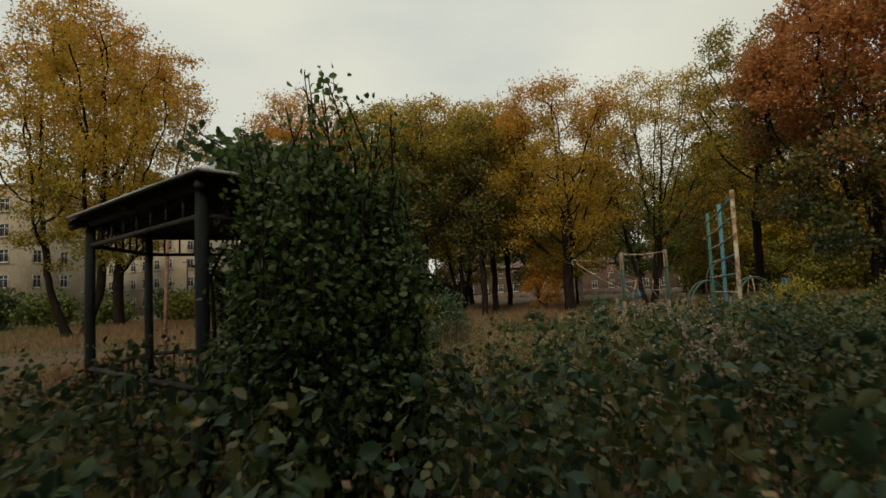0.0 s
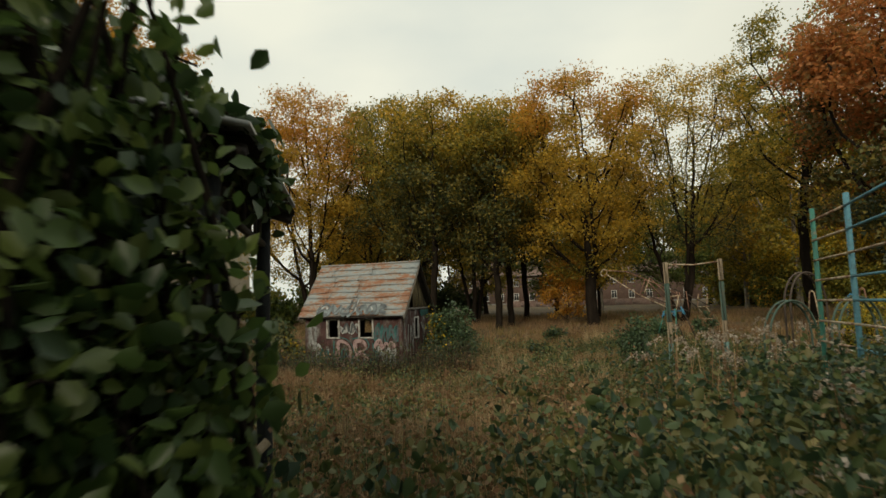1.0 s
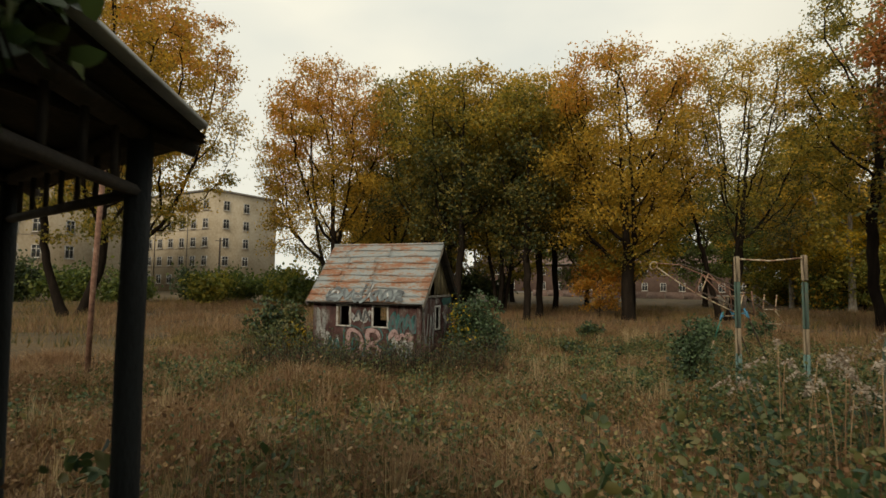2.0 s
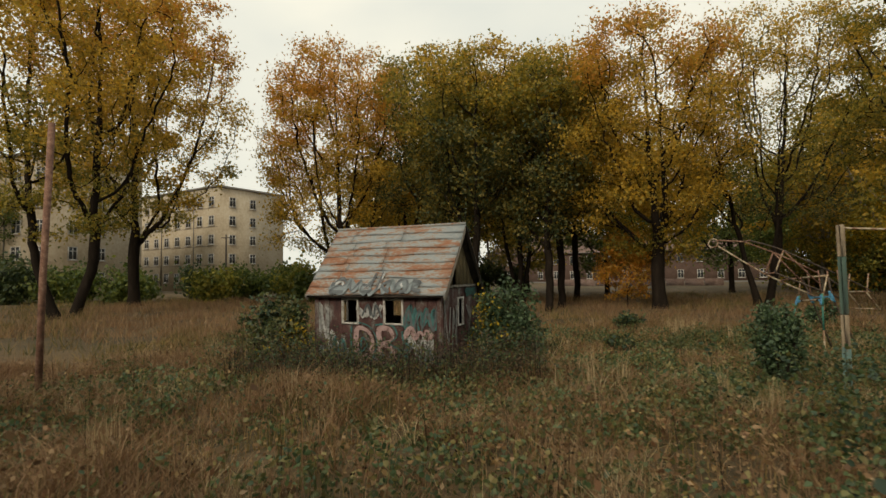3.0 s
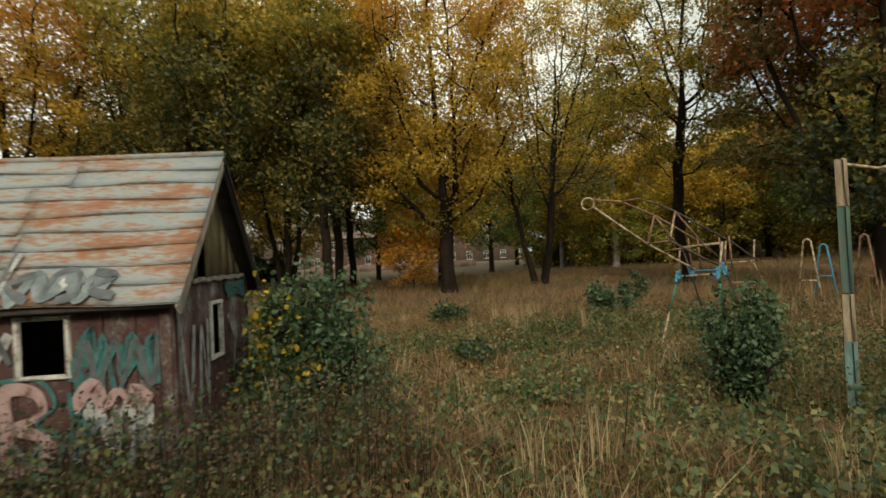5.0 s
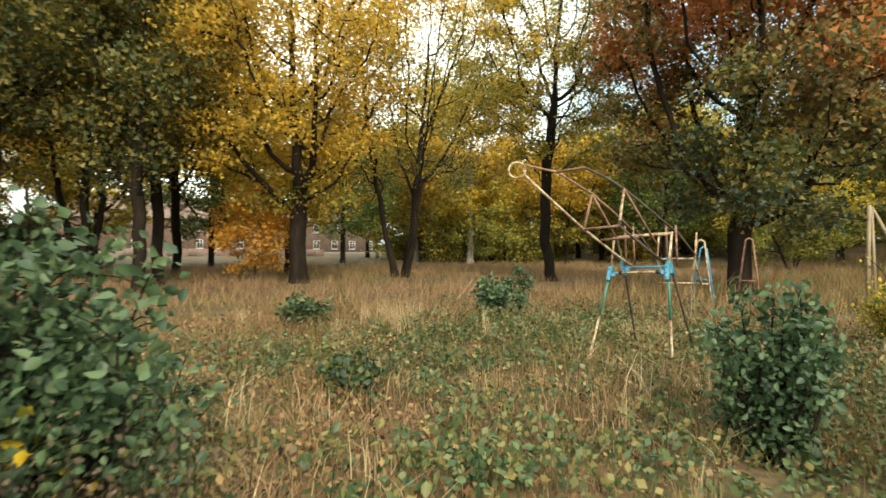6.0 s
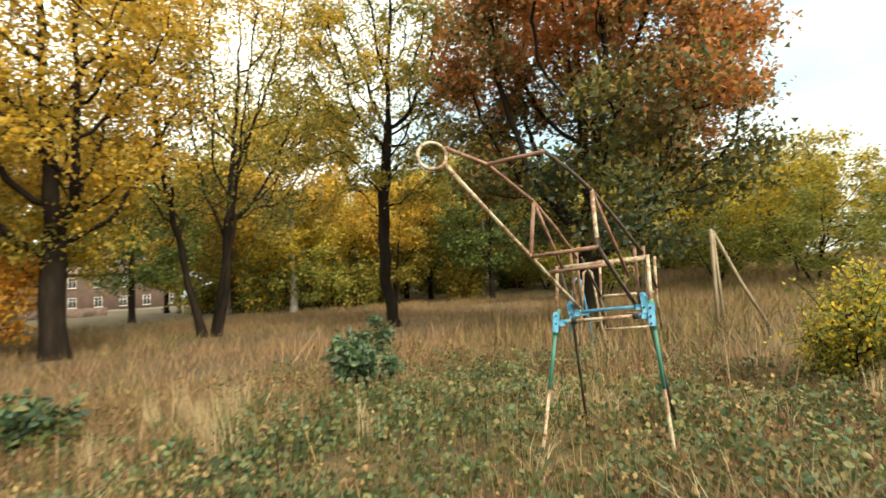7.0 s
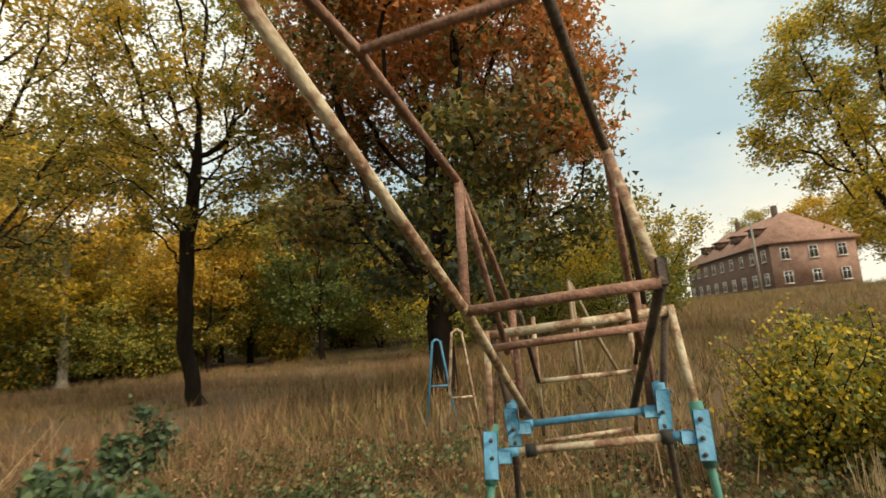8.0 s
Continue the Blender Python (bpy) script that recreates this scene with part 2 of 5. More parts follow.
M_GREENP = material("chipped_green_paint", [(0.34, (0.22, 0.18, 0.12)), (0.45, (0.03, 0.16, 0.12)), (0.7, (0.05, 0.24, 0.18))], scale=9, fine=0.3, rough=0.6)
M_WOOD_POST = material("weathered_post", [(0.34, (0.14, 0.10, 0.065)), (0.5, (0.27, 0.20, 0.13)), (0.68, (0.38, 0.31, 0.21))], scale=6, stretch=(2, 2, 0.3), fine=0.3, bump=0.5)
M_GREEN_OLD = material("old_green_paint", [(0.34, (0.10, 0.085, 0.06)), (0.5, (0.05, 0.09, 0.07)), (0.7, (0.09, 0.14, 0.11))], scale=6, stretch=(2, 2, 0.4), fine=0.3)
M_TURQ_OLD = material("faded_turquoise_paint", [(0.36, (0.14, 0.10, 0.07)), (0.48, (0.09, 0.17, 0.155)), (0.7, (0.18, 0.29, 0.265))], scale=8, stretch=(2, 2, 0.5), fine=0.3)
# brighter brick for the eastern house's end wall, with the sunlight in its colour
M_BRICK_SUNLIT = material("sunlit_red_brick", [(0.35, (0.19, 0.10, 0.075)), (0.5, (0.28, 0.16, 0.12)), (0.65, (0.36, 0.23, 0.18))], scale=1.2, fine=0.5, fine_scale=9, rough=0.9)
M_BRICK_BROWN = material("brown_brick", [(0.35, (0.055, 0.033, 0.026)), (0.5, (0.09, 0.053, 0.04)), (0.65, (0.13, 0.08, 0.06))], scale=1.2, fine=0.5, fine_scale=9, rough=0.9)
M_TILE = material("old_roof_tile", [(0.35, (0.15, 0.075, 0.05)), (0.5, (0.23, 0.12, 0.085)), (0.65, (0.30, 0.18, 0.135))], scale=1.0, fine=0.5, fine_scale=5, rough=0.9)
M_TILE_GREY = material("faded_roof_tile", [(0.35, (0.11, 0.07, 0.058)), (0.5, (0.17, 0.11, 0.09)), (0.65, (0.24, 0.17, 0.145))], scale=1.0, fine=0.5, fine_scale=5, rough=0.9)
M_PLASTER = material("weathered_plaster", [(0.35, (0.33, 0.265, 0.18)), (0.5, (0.44, 0.36, 0.26)), (0.65, (0.50, 0.43, 0.33))], scale=0.35, fine=0.4, fine_scale=3, rough=0.95)
M_GLASS_DARK = material("dark_window_glass", [(0.4, (0.015, 0.017, 0.02)), (0.6, (0.05, 0.055, 0.06))], scale=0.5, rough=0.12)
M_CONCRETE = material("concrete", [(0.35, (0.11, 0.10, 0.09)), (0.65, (0.20, 0.185, 0.165))], scale=3, fine=0.4)


# ---- geometry helpers ----
class Geo:
    """Collects points and faces as arrays."""

    def __init__(self):
        self.v, self.f, self.n = [], [], 0

    def add(self, verts, faces):
        verts = np.asarray(verts, float).reshape(-1, 3)
        self.v.append(verts)
        self.f.append([np.asarray(q, int) + self.n for q in (faces if isinstance(faces, list) else [faces])])
        self.n += len(verts)
        return self

    def mesh(self, name, mat, smooth=False):
        me = bpy.data.meshes.new(name)
        v = np.concatenate(self.v)
        loops, sizes = [], []
        for group in self.f:
            for q in group:
                q = np.atleast_2d(q)
                loops.append(q.ravel())
                sizes.append(np.full(len(q), q.shape[1]))
        loops, sizes = np.concatenate(loops), np.concatenate(sizes)
        me.vertices.add(len(v))
        me.vertices.foreach_set("co", v.ravel())
        me.loops.add(len(loops))
        me.loops.foreach_set("vertex_index", loops)
        me.polygons.add(len(sizes))
        me.polygons.foreach_set("loop_start", np.r_[0, np.cumsum(sizes)[:-1]])
        if smooth:
            me.polygons.foreach_set("use_smooth", np.ones(len(sizes), bool))
        me.update(calc_edges=True)
        me.materials.append(mat)
        return me

    def tube(self, points, radii, sides=8, cap=True):
        p = np.asarray(points, float)
        n = len(p)
        r = np.broadcast_to(np.asarray(radii, float), (n,))
        d = np.gradient(p, axis=0)
        d /= np.linalg.norm(d, axis=1)[:, None] + 1e-12
        ref = np.array([0, 0, 1.0]) if abs(d[0, 2]) < 0.9 else np.array([1.0, 0, 0])
        rings = []
        a = np.arange(sides) * 2 * np.pi / sides
        for i in range(n):
            u = np.cross(d[i], ref)
            u /= np.linalg.norm(u) + 1e-12
            w = np.cross(d[i], u)
            ref = np.cross(u, d[i])
            rings.append(p[i] + r[i] * (np.cos(a)[:, None] * u + np.sin(a)[:, None] * w))
        k = np.arange(sides)
        quads = np.concatenate([np.stack([i * sides + k, i * sides + (k + 1) % sides, (i + 1) * sides + (k + 1) % sides, (i + 1) * sides + k], 1) for i in range(n - 1)])
        faces = [quads]
        if cap:
            faces += [k[::-1][None], (n - 1) * sides + k[None]]
        return self.add(np.concatenate(rings), faces)

    def box(self, centre, size, turn=None, bevel=0.0):
        """A box with its edges cut back when bevel is given."""
        h = np.asarray(size, float) / 2
        b = min(bevel, 0.45 * h.min()) if bevel else 0
        if not b:
            c = np.array([[x, y, z] for x in (-1, 1) for y in (-1, 1) for z in (-1, 1)]) * h
            f = np.array([[0, 1, 3, 2], [4, 6, 7, 5], [0, 4, 5, 1], [2, 3, 7, 6], [0, 2, 6, 4], [1, 5, 7, 3]])
            faces = [f]
        else:
            c, key = [], {}
            for sx in (-1, 1):
                for sy in (-1, 1):
                    for sz in (-1, 1):
                        for axis in range(3):
                            q = np.array([sx, sy, sz]) * (h - b)
                            q[axis] = (sx, sy, sz)[axis] * h[axis]
                            key[sx, sy, sz, axis] = len(c)
                            c.append(q)
            c = np.array(c)
            quads, tris = [], []
            for axis in range(3):
                o1, o2 = [o for o in range(3) if o != axis]
                for s in (-1, 1):
                    ring = []
                    for a, e in ((-1, -1), (1, -1), (1, 1), (-1, 1)):
                        g = [0, 0, 0]
                        g[axis], g[o1], g[o2] = s, a, e
                        ring.append(key[(*g, axis)])
                    quads.append(ring)
                for a in (-1, 1):
                    for e in (-1, 1):
                        g, g2 = [0, 0, 0], [0, 0, 0]
                        g[axis], g2[axis] = -1, 1
                        g[o1] = g2[o1] = a
                        g[o2] = g2[o2] = e
                        quads.append([key[(*g, o1)], key[(*g2, o1)], key[(*g2, o2)], key[(*g, o2)]])
            for sx in (-1, 1):
                for sy in (-1, 1):
                    for sz in (-1, 1):
                        tris.append([key[sx, sy, sz, 0], key[sx, sy, sz, 1], key[sx, sy, sz, 2]])
            faces = [np.array(quads), np.array(tris)]
        if turn is not None:
            c = c @ np.array(turn.to_3x3()).T
        return self.add(c + np.asarray(centre, float), faces)


def ob_from(name, geo, mat, smooth=False):
    return new(name, geo.mesh(name, mat, smooth))


def part(name, geo, mat, parent, label="", smooth=False):
    """One mesh object under a thing or a part; the points are in the thing's own space."""
    ob = ob_from(name, geo, mat, smooth)
    ob.parent = parent
    return tagged(ob, label) if label else ob


def thing(name, place, label, category, group="", turn=0.0, kind=""):
    e = new(name)
    e.empty_display_size = 0.2
    e.matrix_world = pose(*place, 0, 0, turn)
    return tagged(e, label, category, group, kind)


rng = np.random.default_rng(7)


def smooth_step(a, b, x):
    s = np.clip((np.asarray(x, float) - a) / (b - a), 0, 1)
    return s * s * (3 - 2 * s)


def ground(x, y):
    """The meadow's height: nearly flat, rising to the brick house in the east."""
    x, y = np.asarray(x, float), np.asarray(y, float)
    rise = 3.3 * smooth_step(16, 78, 0.93 * x - 0.37 * y)
    bumps = 0.05 * np.sin(0.9 * x + 0.4 * y) + 0.04 * np.sin(1.7 * y - 0.6 * x + 1) + 0.03 * np.sin(3.1 * x + 2.3 * y)
    return rise + bumps * (1 - smooth_step(60, 120, np.hypot(x, y)))


# ---- ground ----
def build_ground():
    near = np.arange(-36, 62, 1.0)
    xs = np.r_[-2500, -900, -400, -200, -120, -80, -55, near, 66, 74, 84, 100, 130, 200, 400, 900, 2500]
    ys = np.r_[-2500, -900, -400, -200, -100, -60, -40, np.arange(-26, 62, 1.0), 70, 85, 110, 150, 250, 500, 1000, 2500]
    gx, gy = np.meshgrid(xs, ys)
    v = np.stack([gx, gy, ground(gx, gy)], -1).reshape(-1, 3)
    w, h = len(xs), len(ys)
    i, j = np.meshgrid(np.arange(w - 1), np.arange(h - 1))
    k = (j * w + i).ravel()
    g = Geo().add(v, np.stack([k, k + 1, k + w + 1, k + w], 1))
    ob = ob_from("ground", g, M_SOIL, True)
    tagged(ob, "overgrown meadow soil with leaf litter and dry grass", "ground", kind="structure")


build_ground()


# ---- trees ----
def leaves(centres, size, spread=0.0, shape=1.0, up=0.3, gen=rng, fold=False):
    """Loose leaves round the centres: a folded leaf of two halves each, in a random turn."""
    c = np.asarray(centres, float)
    n = len(c)
    if spread:
        c = c + gen.normal(size=(n, 3)) * spread
    s = size * (0.65 + 0.7 * gen.random(n))[:, None]
    d = gen.normal(size=(n, 3))
    d[:, 2] -= up
    d /= np.linalg.norm(d, axis=1)[:, None]
    q = gen.normal(size=(n, 3))
    side = np.cross(d, q)
    side /= np.linalg.norm(side, axis=1)[:, None] + 1e-9
    if not fold:
        a, b = d * s * 0.5, side * s * 0.36 * shape
        v = np.stack([c - a, c + b, c + a, c - b], 1).reshape(-1, 3)
        k = np.arange(n)[:, None] * 4
        return v, [k + np.array([[0, 1, 2, 3]])]
    nor = np.cross(side, d)
    a, b = d * s * 0.5, side * s * 0.33 * shape
    lift = nor * s * 0.12
    v = np.stack([c - a, c - a * 0.35 + b + lift, c + a * 0.35 + b * 0.8 + lift, c + a, c + a * 0.35 - b * 0.8 + lift, c - a * 0.35 - b + lift], 1).reshape(-1, 3)
    k = np.arange(n)[:, None] * 6
    return v, [k + np.array([[0, 1, 2, 3]]), k + np.array([[0, 3, 4, 5]])]


def fine_leaves(centres, size, spread, gen):
    """Small three-cornered leaves for crowns that stay far off."""
    c = np.asarray(centres, float)
    n = len(c)
    c = c + gen.normal(size=(n, 3)) * spread
    s = size * (0.65 + 0.7 * gen.random(n))[:, None]
    d = gen.normal(size=(n, 3))
    d /= np.linalg.norm(d, axis=1)[:, None]
    side = np.cross(d, gen.normal(size=(n, 3)))
    side /= np.linalg.norm(side, axis=1)[:, None] + 1e-9
    v = np.stack([c - d * s * 0.45 - side * s * 0.42, c - d * s * 0.35 + side * s * 0.46, c + d * s * 0.62], 1).reshape(-1, 3)
    return v, [np.arange(n)[:, None] * 3 + np.array([[0, 1, 2]])]


def bent(a, b, bow, n, gen):
    """A bowed path from a to b with slight kinks."""
    t = np.linspace(0, 1, n)[:, None]
    a, b = np.asarray(a, float), np.asarray(b, float)
    ln = np.linalg.norm(b - a)
    p = a + (b - a) * t + np.asarray(bow) * (4 * t * (1 - t)) * ln
    wob = gen.normal(size=(n, 3)) * (0.006 if n == 8 else 0.016) * ln
    wob[0] = wob[-1] = 0
    return p + wob


def colonize(points, nodes, parents, step, kill, rise):
    """Branches grow step by step from the nodes towards the crown's points, each point drawing its nearest branch."""
    pos, par, kids = list(nodes), list(parents), [0] * len(nodes)
    near = np.full(len(points), 1e9)
    who = np.zeros(len(points), int)
    fresh = list(range(len(pos)))
    for _ in range(80):
        d = np.linalg.norm(points[:, None] - np.array([pos[i] for i in fresh])[None], axis=2)
        k = d.argmin(1)
        better = d[np.arange(len(points)), k] < near
        near[better] = d[better, k[better]]
        who[better] = np.array(fresh)[k[better]]
        live = near > kill
        if not live.any():
            break
        fresh = []
        for i in np.unique(who[live]):
            if kids[i] >= 3:
                continue
            sel = points[live & (who == i)] - pos[i]
            g = (sel / np.linalg.norm(sel, axis=1)[:, None]).mean(0) + (0, 0, rise)
            ln = np.linalg.norm(g)
            if ln < 0.05:
                continue
            fresh.append(len(pos))
            pos.append(pos[i] + g / ln * step)
            par.append(i)
            kids[i] += 1
            kids.append(0)
        if not fresh:
            break
    return np.array(pos), np.array(par)


def make_tree(place, height, crown_r, label, mats, fork=0.28, trunk_r=0.3, count=30000, leaf=0.15, low=0.25, stems=1, seed=1, lean=(0, 0), points=420,
              clump=0.40, flat=0.65, rise=0.35, widest=0.58, gap=0.0, shift=(0, 0), name="tree", bark=None, category="tree", sink=0.1, twigs=3, lobes=0.12, inner=0.25):
    """Tapered trunk and limbs grown into an uneven domed crown, twigs at every branch's end, leaves in clumps round the twigs."""
    gen = np.random.default_rng(seed)
    z0 = float(ground(place[0], place[1]))
    top = thing(name, (place[0], place[1], z0 - sink), label, category)
    # points that fill the crown's outline, denser towards the outside
    n = points * 8
    p = (gen.random((n, 3)) * 2 - 1) * (1.3 * crown_r, 1.3 * crown_r, 0.5) + (0, 0, 0.5)
    u, az, rad = p[:, 2], np.arctan2(p[:, 1], p[:, 0]), np.hypot(p[:, 0], p[:, 1])
    half = np.where(u < widest, (widest - u) / widest, (u - widest) / (1 - widest))
    edge = crown_r * np.sqrt(np.maximum(0, 1 - half ** 2.2)) * (1 + lobes * np.sin(3 * az + seed + 3 * u) + 0.7 * lobes * np.sin(5 * az + 2 * seed - 7 * u))
    f = rad / np.maximum(edge, 0.01)
    p[:, 2] = height * (low + (1 - low) * u)
    p = p[(f < 1) & (inner + (1 - inner) * np.maximum(f, u ** 3) ** 2 > gen.random(n))][:points]
    p[:, 0] += shift[0]
    p[:, 1] += shift[1]
    step, nodes, parents = crown_r * 0.095, [], []
    for s in range(stems):
        a = s * 6.283 / stems + seed
        off = np.array([math.cos(a), math.sin(a), 0]) * trunk_r * (0.0 if stems == 1 else 1.1)
        fz = height * fork * (1 + 0.12 * gen.normal() * (stems > 1))
        end = off * (1 if stems == 1 else 3.4) + np.array([lean[0] * fz, lean[1] * fz, fz])
        m = max(5, int(fz / step))
        path = bent(off, end, (0.012 * gen.normal(), 0.012 * gen.normal(), 0), m, gen)
        for i, q in enumerate(path):
            parents.append(-1 if i == 0 else len(nodes) - 1)
            nodes.append(q)
    pos, par = colonize(p, nodes, parents, step, step * 1.7, rise)
    N = len(pos)
    tips = np.zeros(N)
    main = np.full(N, -1)
    has = np.zeros(N, bool)
    has[par[par >= 0]] = True
    tips[~has] = 1
    for i in range(N - 1, -1, -1):
        if par[i] >= 0:
            tips[par[i]] += tips[i]
            if main[par[i]] < 0 or tips[i] > tips[main[par[i]]]:
                main[par[i]] = i
    even = pos.copy()
    k = np.where((par >= 0) & (main >= 0))[0]
    even[k] = 0.5 * pos[k] + 0.25 * pos[par[k]] + 0.25 * pos[main[k]]
    free = np.arange(N) >= len(nodes)
    even[free] += gen.normal(size=(free.sum(), 3)) * step * 0.09
    share = tips / tips[par < 0].max()
    radius = np.maximum(0.011, trunk_r * (1.0 if stems == 1 else 0.75) * share ** 0.52)
    wood = Geo()
    for i in range(N):
        if par[i] >= 0 and main[par[i]] == i:
            continue
        chain = [i]
        while main[chain[-1]] >= 0:
            chain.append(main[chain[-1]])
        pts, rr = even[chain], radius[chain].copy()
        if par[i] >= 0:
            pts, rr = np.r_[even[par[i]][None], pts], np.r_[min(rr[0] * 1.1, radius[par[i]] * 0.9), rr]
        else:
            z = np.clip(pts[:, 2] / (height * fork), 0, 1)
            rr = np.maximum(rr, trunk_r * (0.75 if stems > 1 else 1) * (1.0 - 0.3 * z) * (pts[:, 2] < height * fork * 1.02))
            over = np.maximum(0, pts[:, 2] - height * fork)
            rr = np.maximum(rr, trunk_r * (0.5 if stems > 1 else 0.68) * np.exp(-over / (0.11 * height)) * (over > 0))
            rr[0] *= 1.4
            rr[1] *= 1.08
        if len(pts) > 1:
            wood.tube(pts, rr, 10 if rr[0] > 0.12 else (6 if rr[0] > 0.04 else 4), False)
    clumps = [even[(tips <= 2) & free]]
    for i in np.where(~has)[0]:
        d0 = even[i] - even[par[i]]
        for _ in range(twigs):
            d = gen.normal(size=3) * (1, 1, 0.7)
            d = d / np.linalg.norm(d) + 0.9 * d0 / (np.linalg.norm(d0) + 1e-9)
            e = even[i] + d * step * (0.6 + 0.6 * gen.random())
            wood.tube(np.stack([even[i], (even[i] + e) / 2 + gen.normal(size=3) * 0.04, e]), [0.011, 0.008, 0.004], 3, False)
            clumps.append(np.stack([e, (e + even[i]) / 2]))
    part("trunk", wood, bark or M_BARK, top, "furrowed grey-brown bark with bare limbs", True)
    c = np.concatenate(clumps)
    if gap:
        c = c[gen.random(len(c)) > gap]
    rel = (c[:, 2] - height * low) / (height * (1 - low))
    out = np.hypot(c[:, 0] - shift[0], c[:, 1] - shift[1]) / crown_r
    marks = [-9.0] + [m[1] for m in mats[:-1]] + [9.0]
    key = rel + 0.12 * (out - 0.6) + 0.09 * np.sin(c[:, 0] * 1.1 + seed) + 0.09 * np.sin(c[:, 1] * 1.3 + c[:, 2]) + gen.normal(size=len(c)) * 0.06
    for i, m in enumerate(mats):
        sel = c[(key >= marks[i]) & (key < marks[i + 1])]
        if not len(sel):
            continue
        pick = sel[gen.integers(0, len(sel), max(1, int(count * len(sel) / len(c))))]
        pick = pick + gen.normal(size=pick.shape) * (clump, clump, clump * flat)
        tagged(part("crown", Geo().add(*fine_leaves(pick, leaf, 0.03, gen)), m[0], top), kind="stuff")
    return top


GOLD, ORANGE, YG, GREEN, DARK, RED, YELLOW = M_LEAF_GOLD, M_LEAF_ORANGE, M_LEAF_YELLOWGREEN, M_LEAF_GREEN, M_LEAF_DARK, M_LEAF_RED, M_LEAF_YELLOW
make_tree((-9.2, 39.3), 16.6, 5.2, "golden orange autumn tree with many upright limbs behind the hut", [(YG, 0.2), (GOLD, 0.6), (ORANGE, 1)], fork=0.16, trunk_r=0.30, count=52000, leaf=0.13, low=0.14, seed=11, stems=3, shift=(-0.5, 0), points=560, widest=0.56, twigs=4, rise=0.5)
make_tree((8.6, 33.6), 14.8, 4.9, "tall golden autumn tree with a dark forked trunk in brown grass", [(YG, 0.15), (GOLD, 0.8), (ORANGE, 1)], fork=0.27, trunk_r=0.32, count=44000, leaf=0.125, low=0.17, seed=12, shift=(-0.5, 0), points=560, twigs=4)
make_tree((14.3, 34.9), 15.5, 4.8, "thin-leaved tree with several spreading dark limbs and half-bare crown", [(GREEN, 0.3), (YG, 0.7), (GOLD, 1)], fork=0.15, trunk_r=0.25, count=27000, leaf=0.115, low=0.2, seed=13, lean=(0.05, 0), stems=3, points=560, widest=0.68, shift=(0.6, 0), rise=0.55, inner=0.35)
make_tree((18.85, 29.45), 16.4, 4.0, "straight dark-trunked tree with sparse yellow-green crown", [(YG, 0.4), (GOLD, 0.55), (YG, 1)], fork=0.5, trunk_r=0.23, count=24000, leaf=0.13, low=0.26, seed=14, points=420, inner=0.3, clump=0.28)
make_tree((18.5, 21.4), 14.7, 5.1, "broad maple turning rusty red above dark green lower leaves", [(DARK, 0.1), (GREEN, 0.34), (M_LEAF_RUST, 0.46), (RED, 1)], fork=0.15, trunk_r=0.36, count=84000, leaf=0.14, low=0.12, seed=15, points=680, clump=0.38, flat=0.75, widest=0.46, lobes=0.08, shift=(0.2, -0.6), twigs=3, inner=0.3)
# four unseen trees added behind the start to keep sky light off the foreground
shade = make_tree((0.8, -8.0), 9.5, 4.0, "dense dark green tree added out of view behind the path's start for shade", [(GREEN, 0.6), (DARK, 1)], fork=0.12, trunk_r=0.22, count=16000, leaf=0.26, low=0.08, seed=71, points=220)
for k, (x, y) in enumerate([(-6.6, -7.4), (7.6, -7.6), (-12.0, -3.0)]):
    copy_thing(shade, pose(x, y, float(ground(x, y)), 0, 0, 70 + 95 * k))
make_tree((-20.2, 29.7), 19.4, 4.9, "twin-stemmed yellowing tree at the hedge", [(YG, 0.3), (GOLD, 0.8), (ORANGE, 1)], fork=0.16, trunk_r=0.32, count=42000, leaf=0.14, low=0.17, stems=2, seed=16, points=500, twigs=4, shift=(0.4, 0))
make_tree((-24.0, 40.0), 23.0, 6.4, "tall yellow-brown tree beside the hedge", [(YG, 0.3), (GOLD, 0.7), (ORANGE, 1)], fork=0.18, trunk_r=0.36, count=42000, leaf=0.17, low=0.17, seed=17, points=480, twigs=4)
for i, (x, y, h, r, s, mats) in enumerate([
        (-3.2, 38.0, 15.8, 4.2, 2, [(GREEN, 0.45), (YG, 1)]), (-0.6, 34.0, 14.1, 3.4, 1, [(GREEN, 0.5), (YG, 0.8), (GOLD, 1)]),
        (1.8, 37.5, 15.2, 3.8, 3, [(GREEN, 0.4), (YG, 0.75), (GOLD, 1)]), (4.0, 36.0, 14.6, 3.5, 1, [(GREEN, 0.35), (YG, 0.55), (GOLD, 1)]),
        (-6.0, 44.0, 17.4, 4.2, 1, [(YG, 0.5), (GREEN, 1)]), (5.8, 42.0, 15.0, 4.0, 1, [(YG, 0.4), (GOLD, 1)]),
        (-1.6, 37.0, 13.5, 2.6, 2, [(GREEN, 0.6), (YG, 1)]), (3.0, 33.4, 13.2, 2.6, 1, [(GREEN, 0.6), (YG, 1)])]):
    make_tree((x, y), h, r, "dark-stemmed tree of the grove with greenish yellow leaves", mats, fork=0.26, trunk_r=0.2, count=19000, leaf=0.145, low=0.24, stems=s, seed=30 + i, points=330, rise=0.45, lobes=0.18, widest=0.66)
make_tree((7.4, 35.2), 4.2, 1.5, "small bright orange sapling at a trunk's foot", [(ORANGE, 1)], fork=0.2, trunk_r=0.04, count=5200, leaf=0.12, low=0.08, seed=50, points=120, clump=0.22)
make_tree((11.0, 41.0), 10.0, 3.2, "young yellow tree in the grove", [(YELLOW, 0.5), (GOLD, 1)], fork=0.22, trunk_r=0.11, count=14000, leaf=0.15, low=0.18, seed=51, points=220)
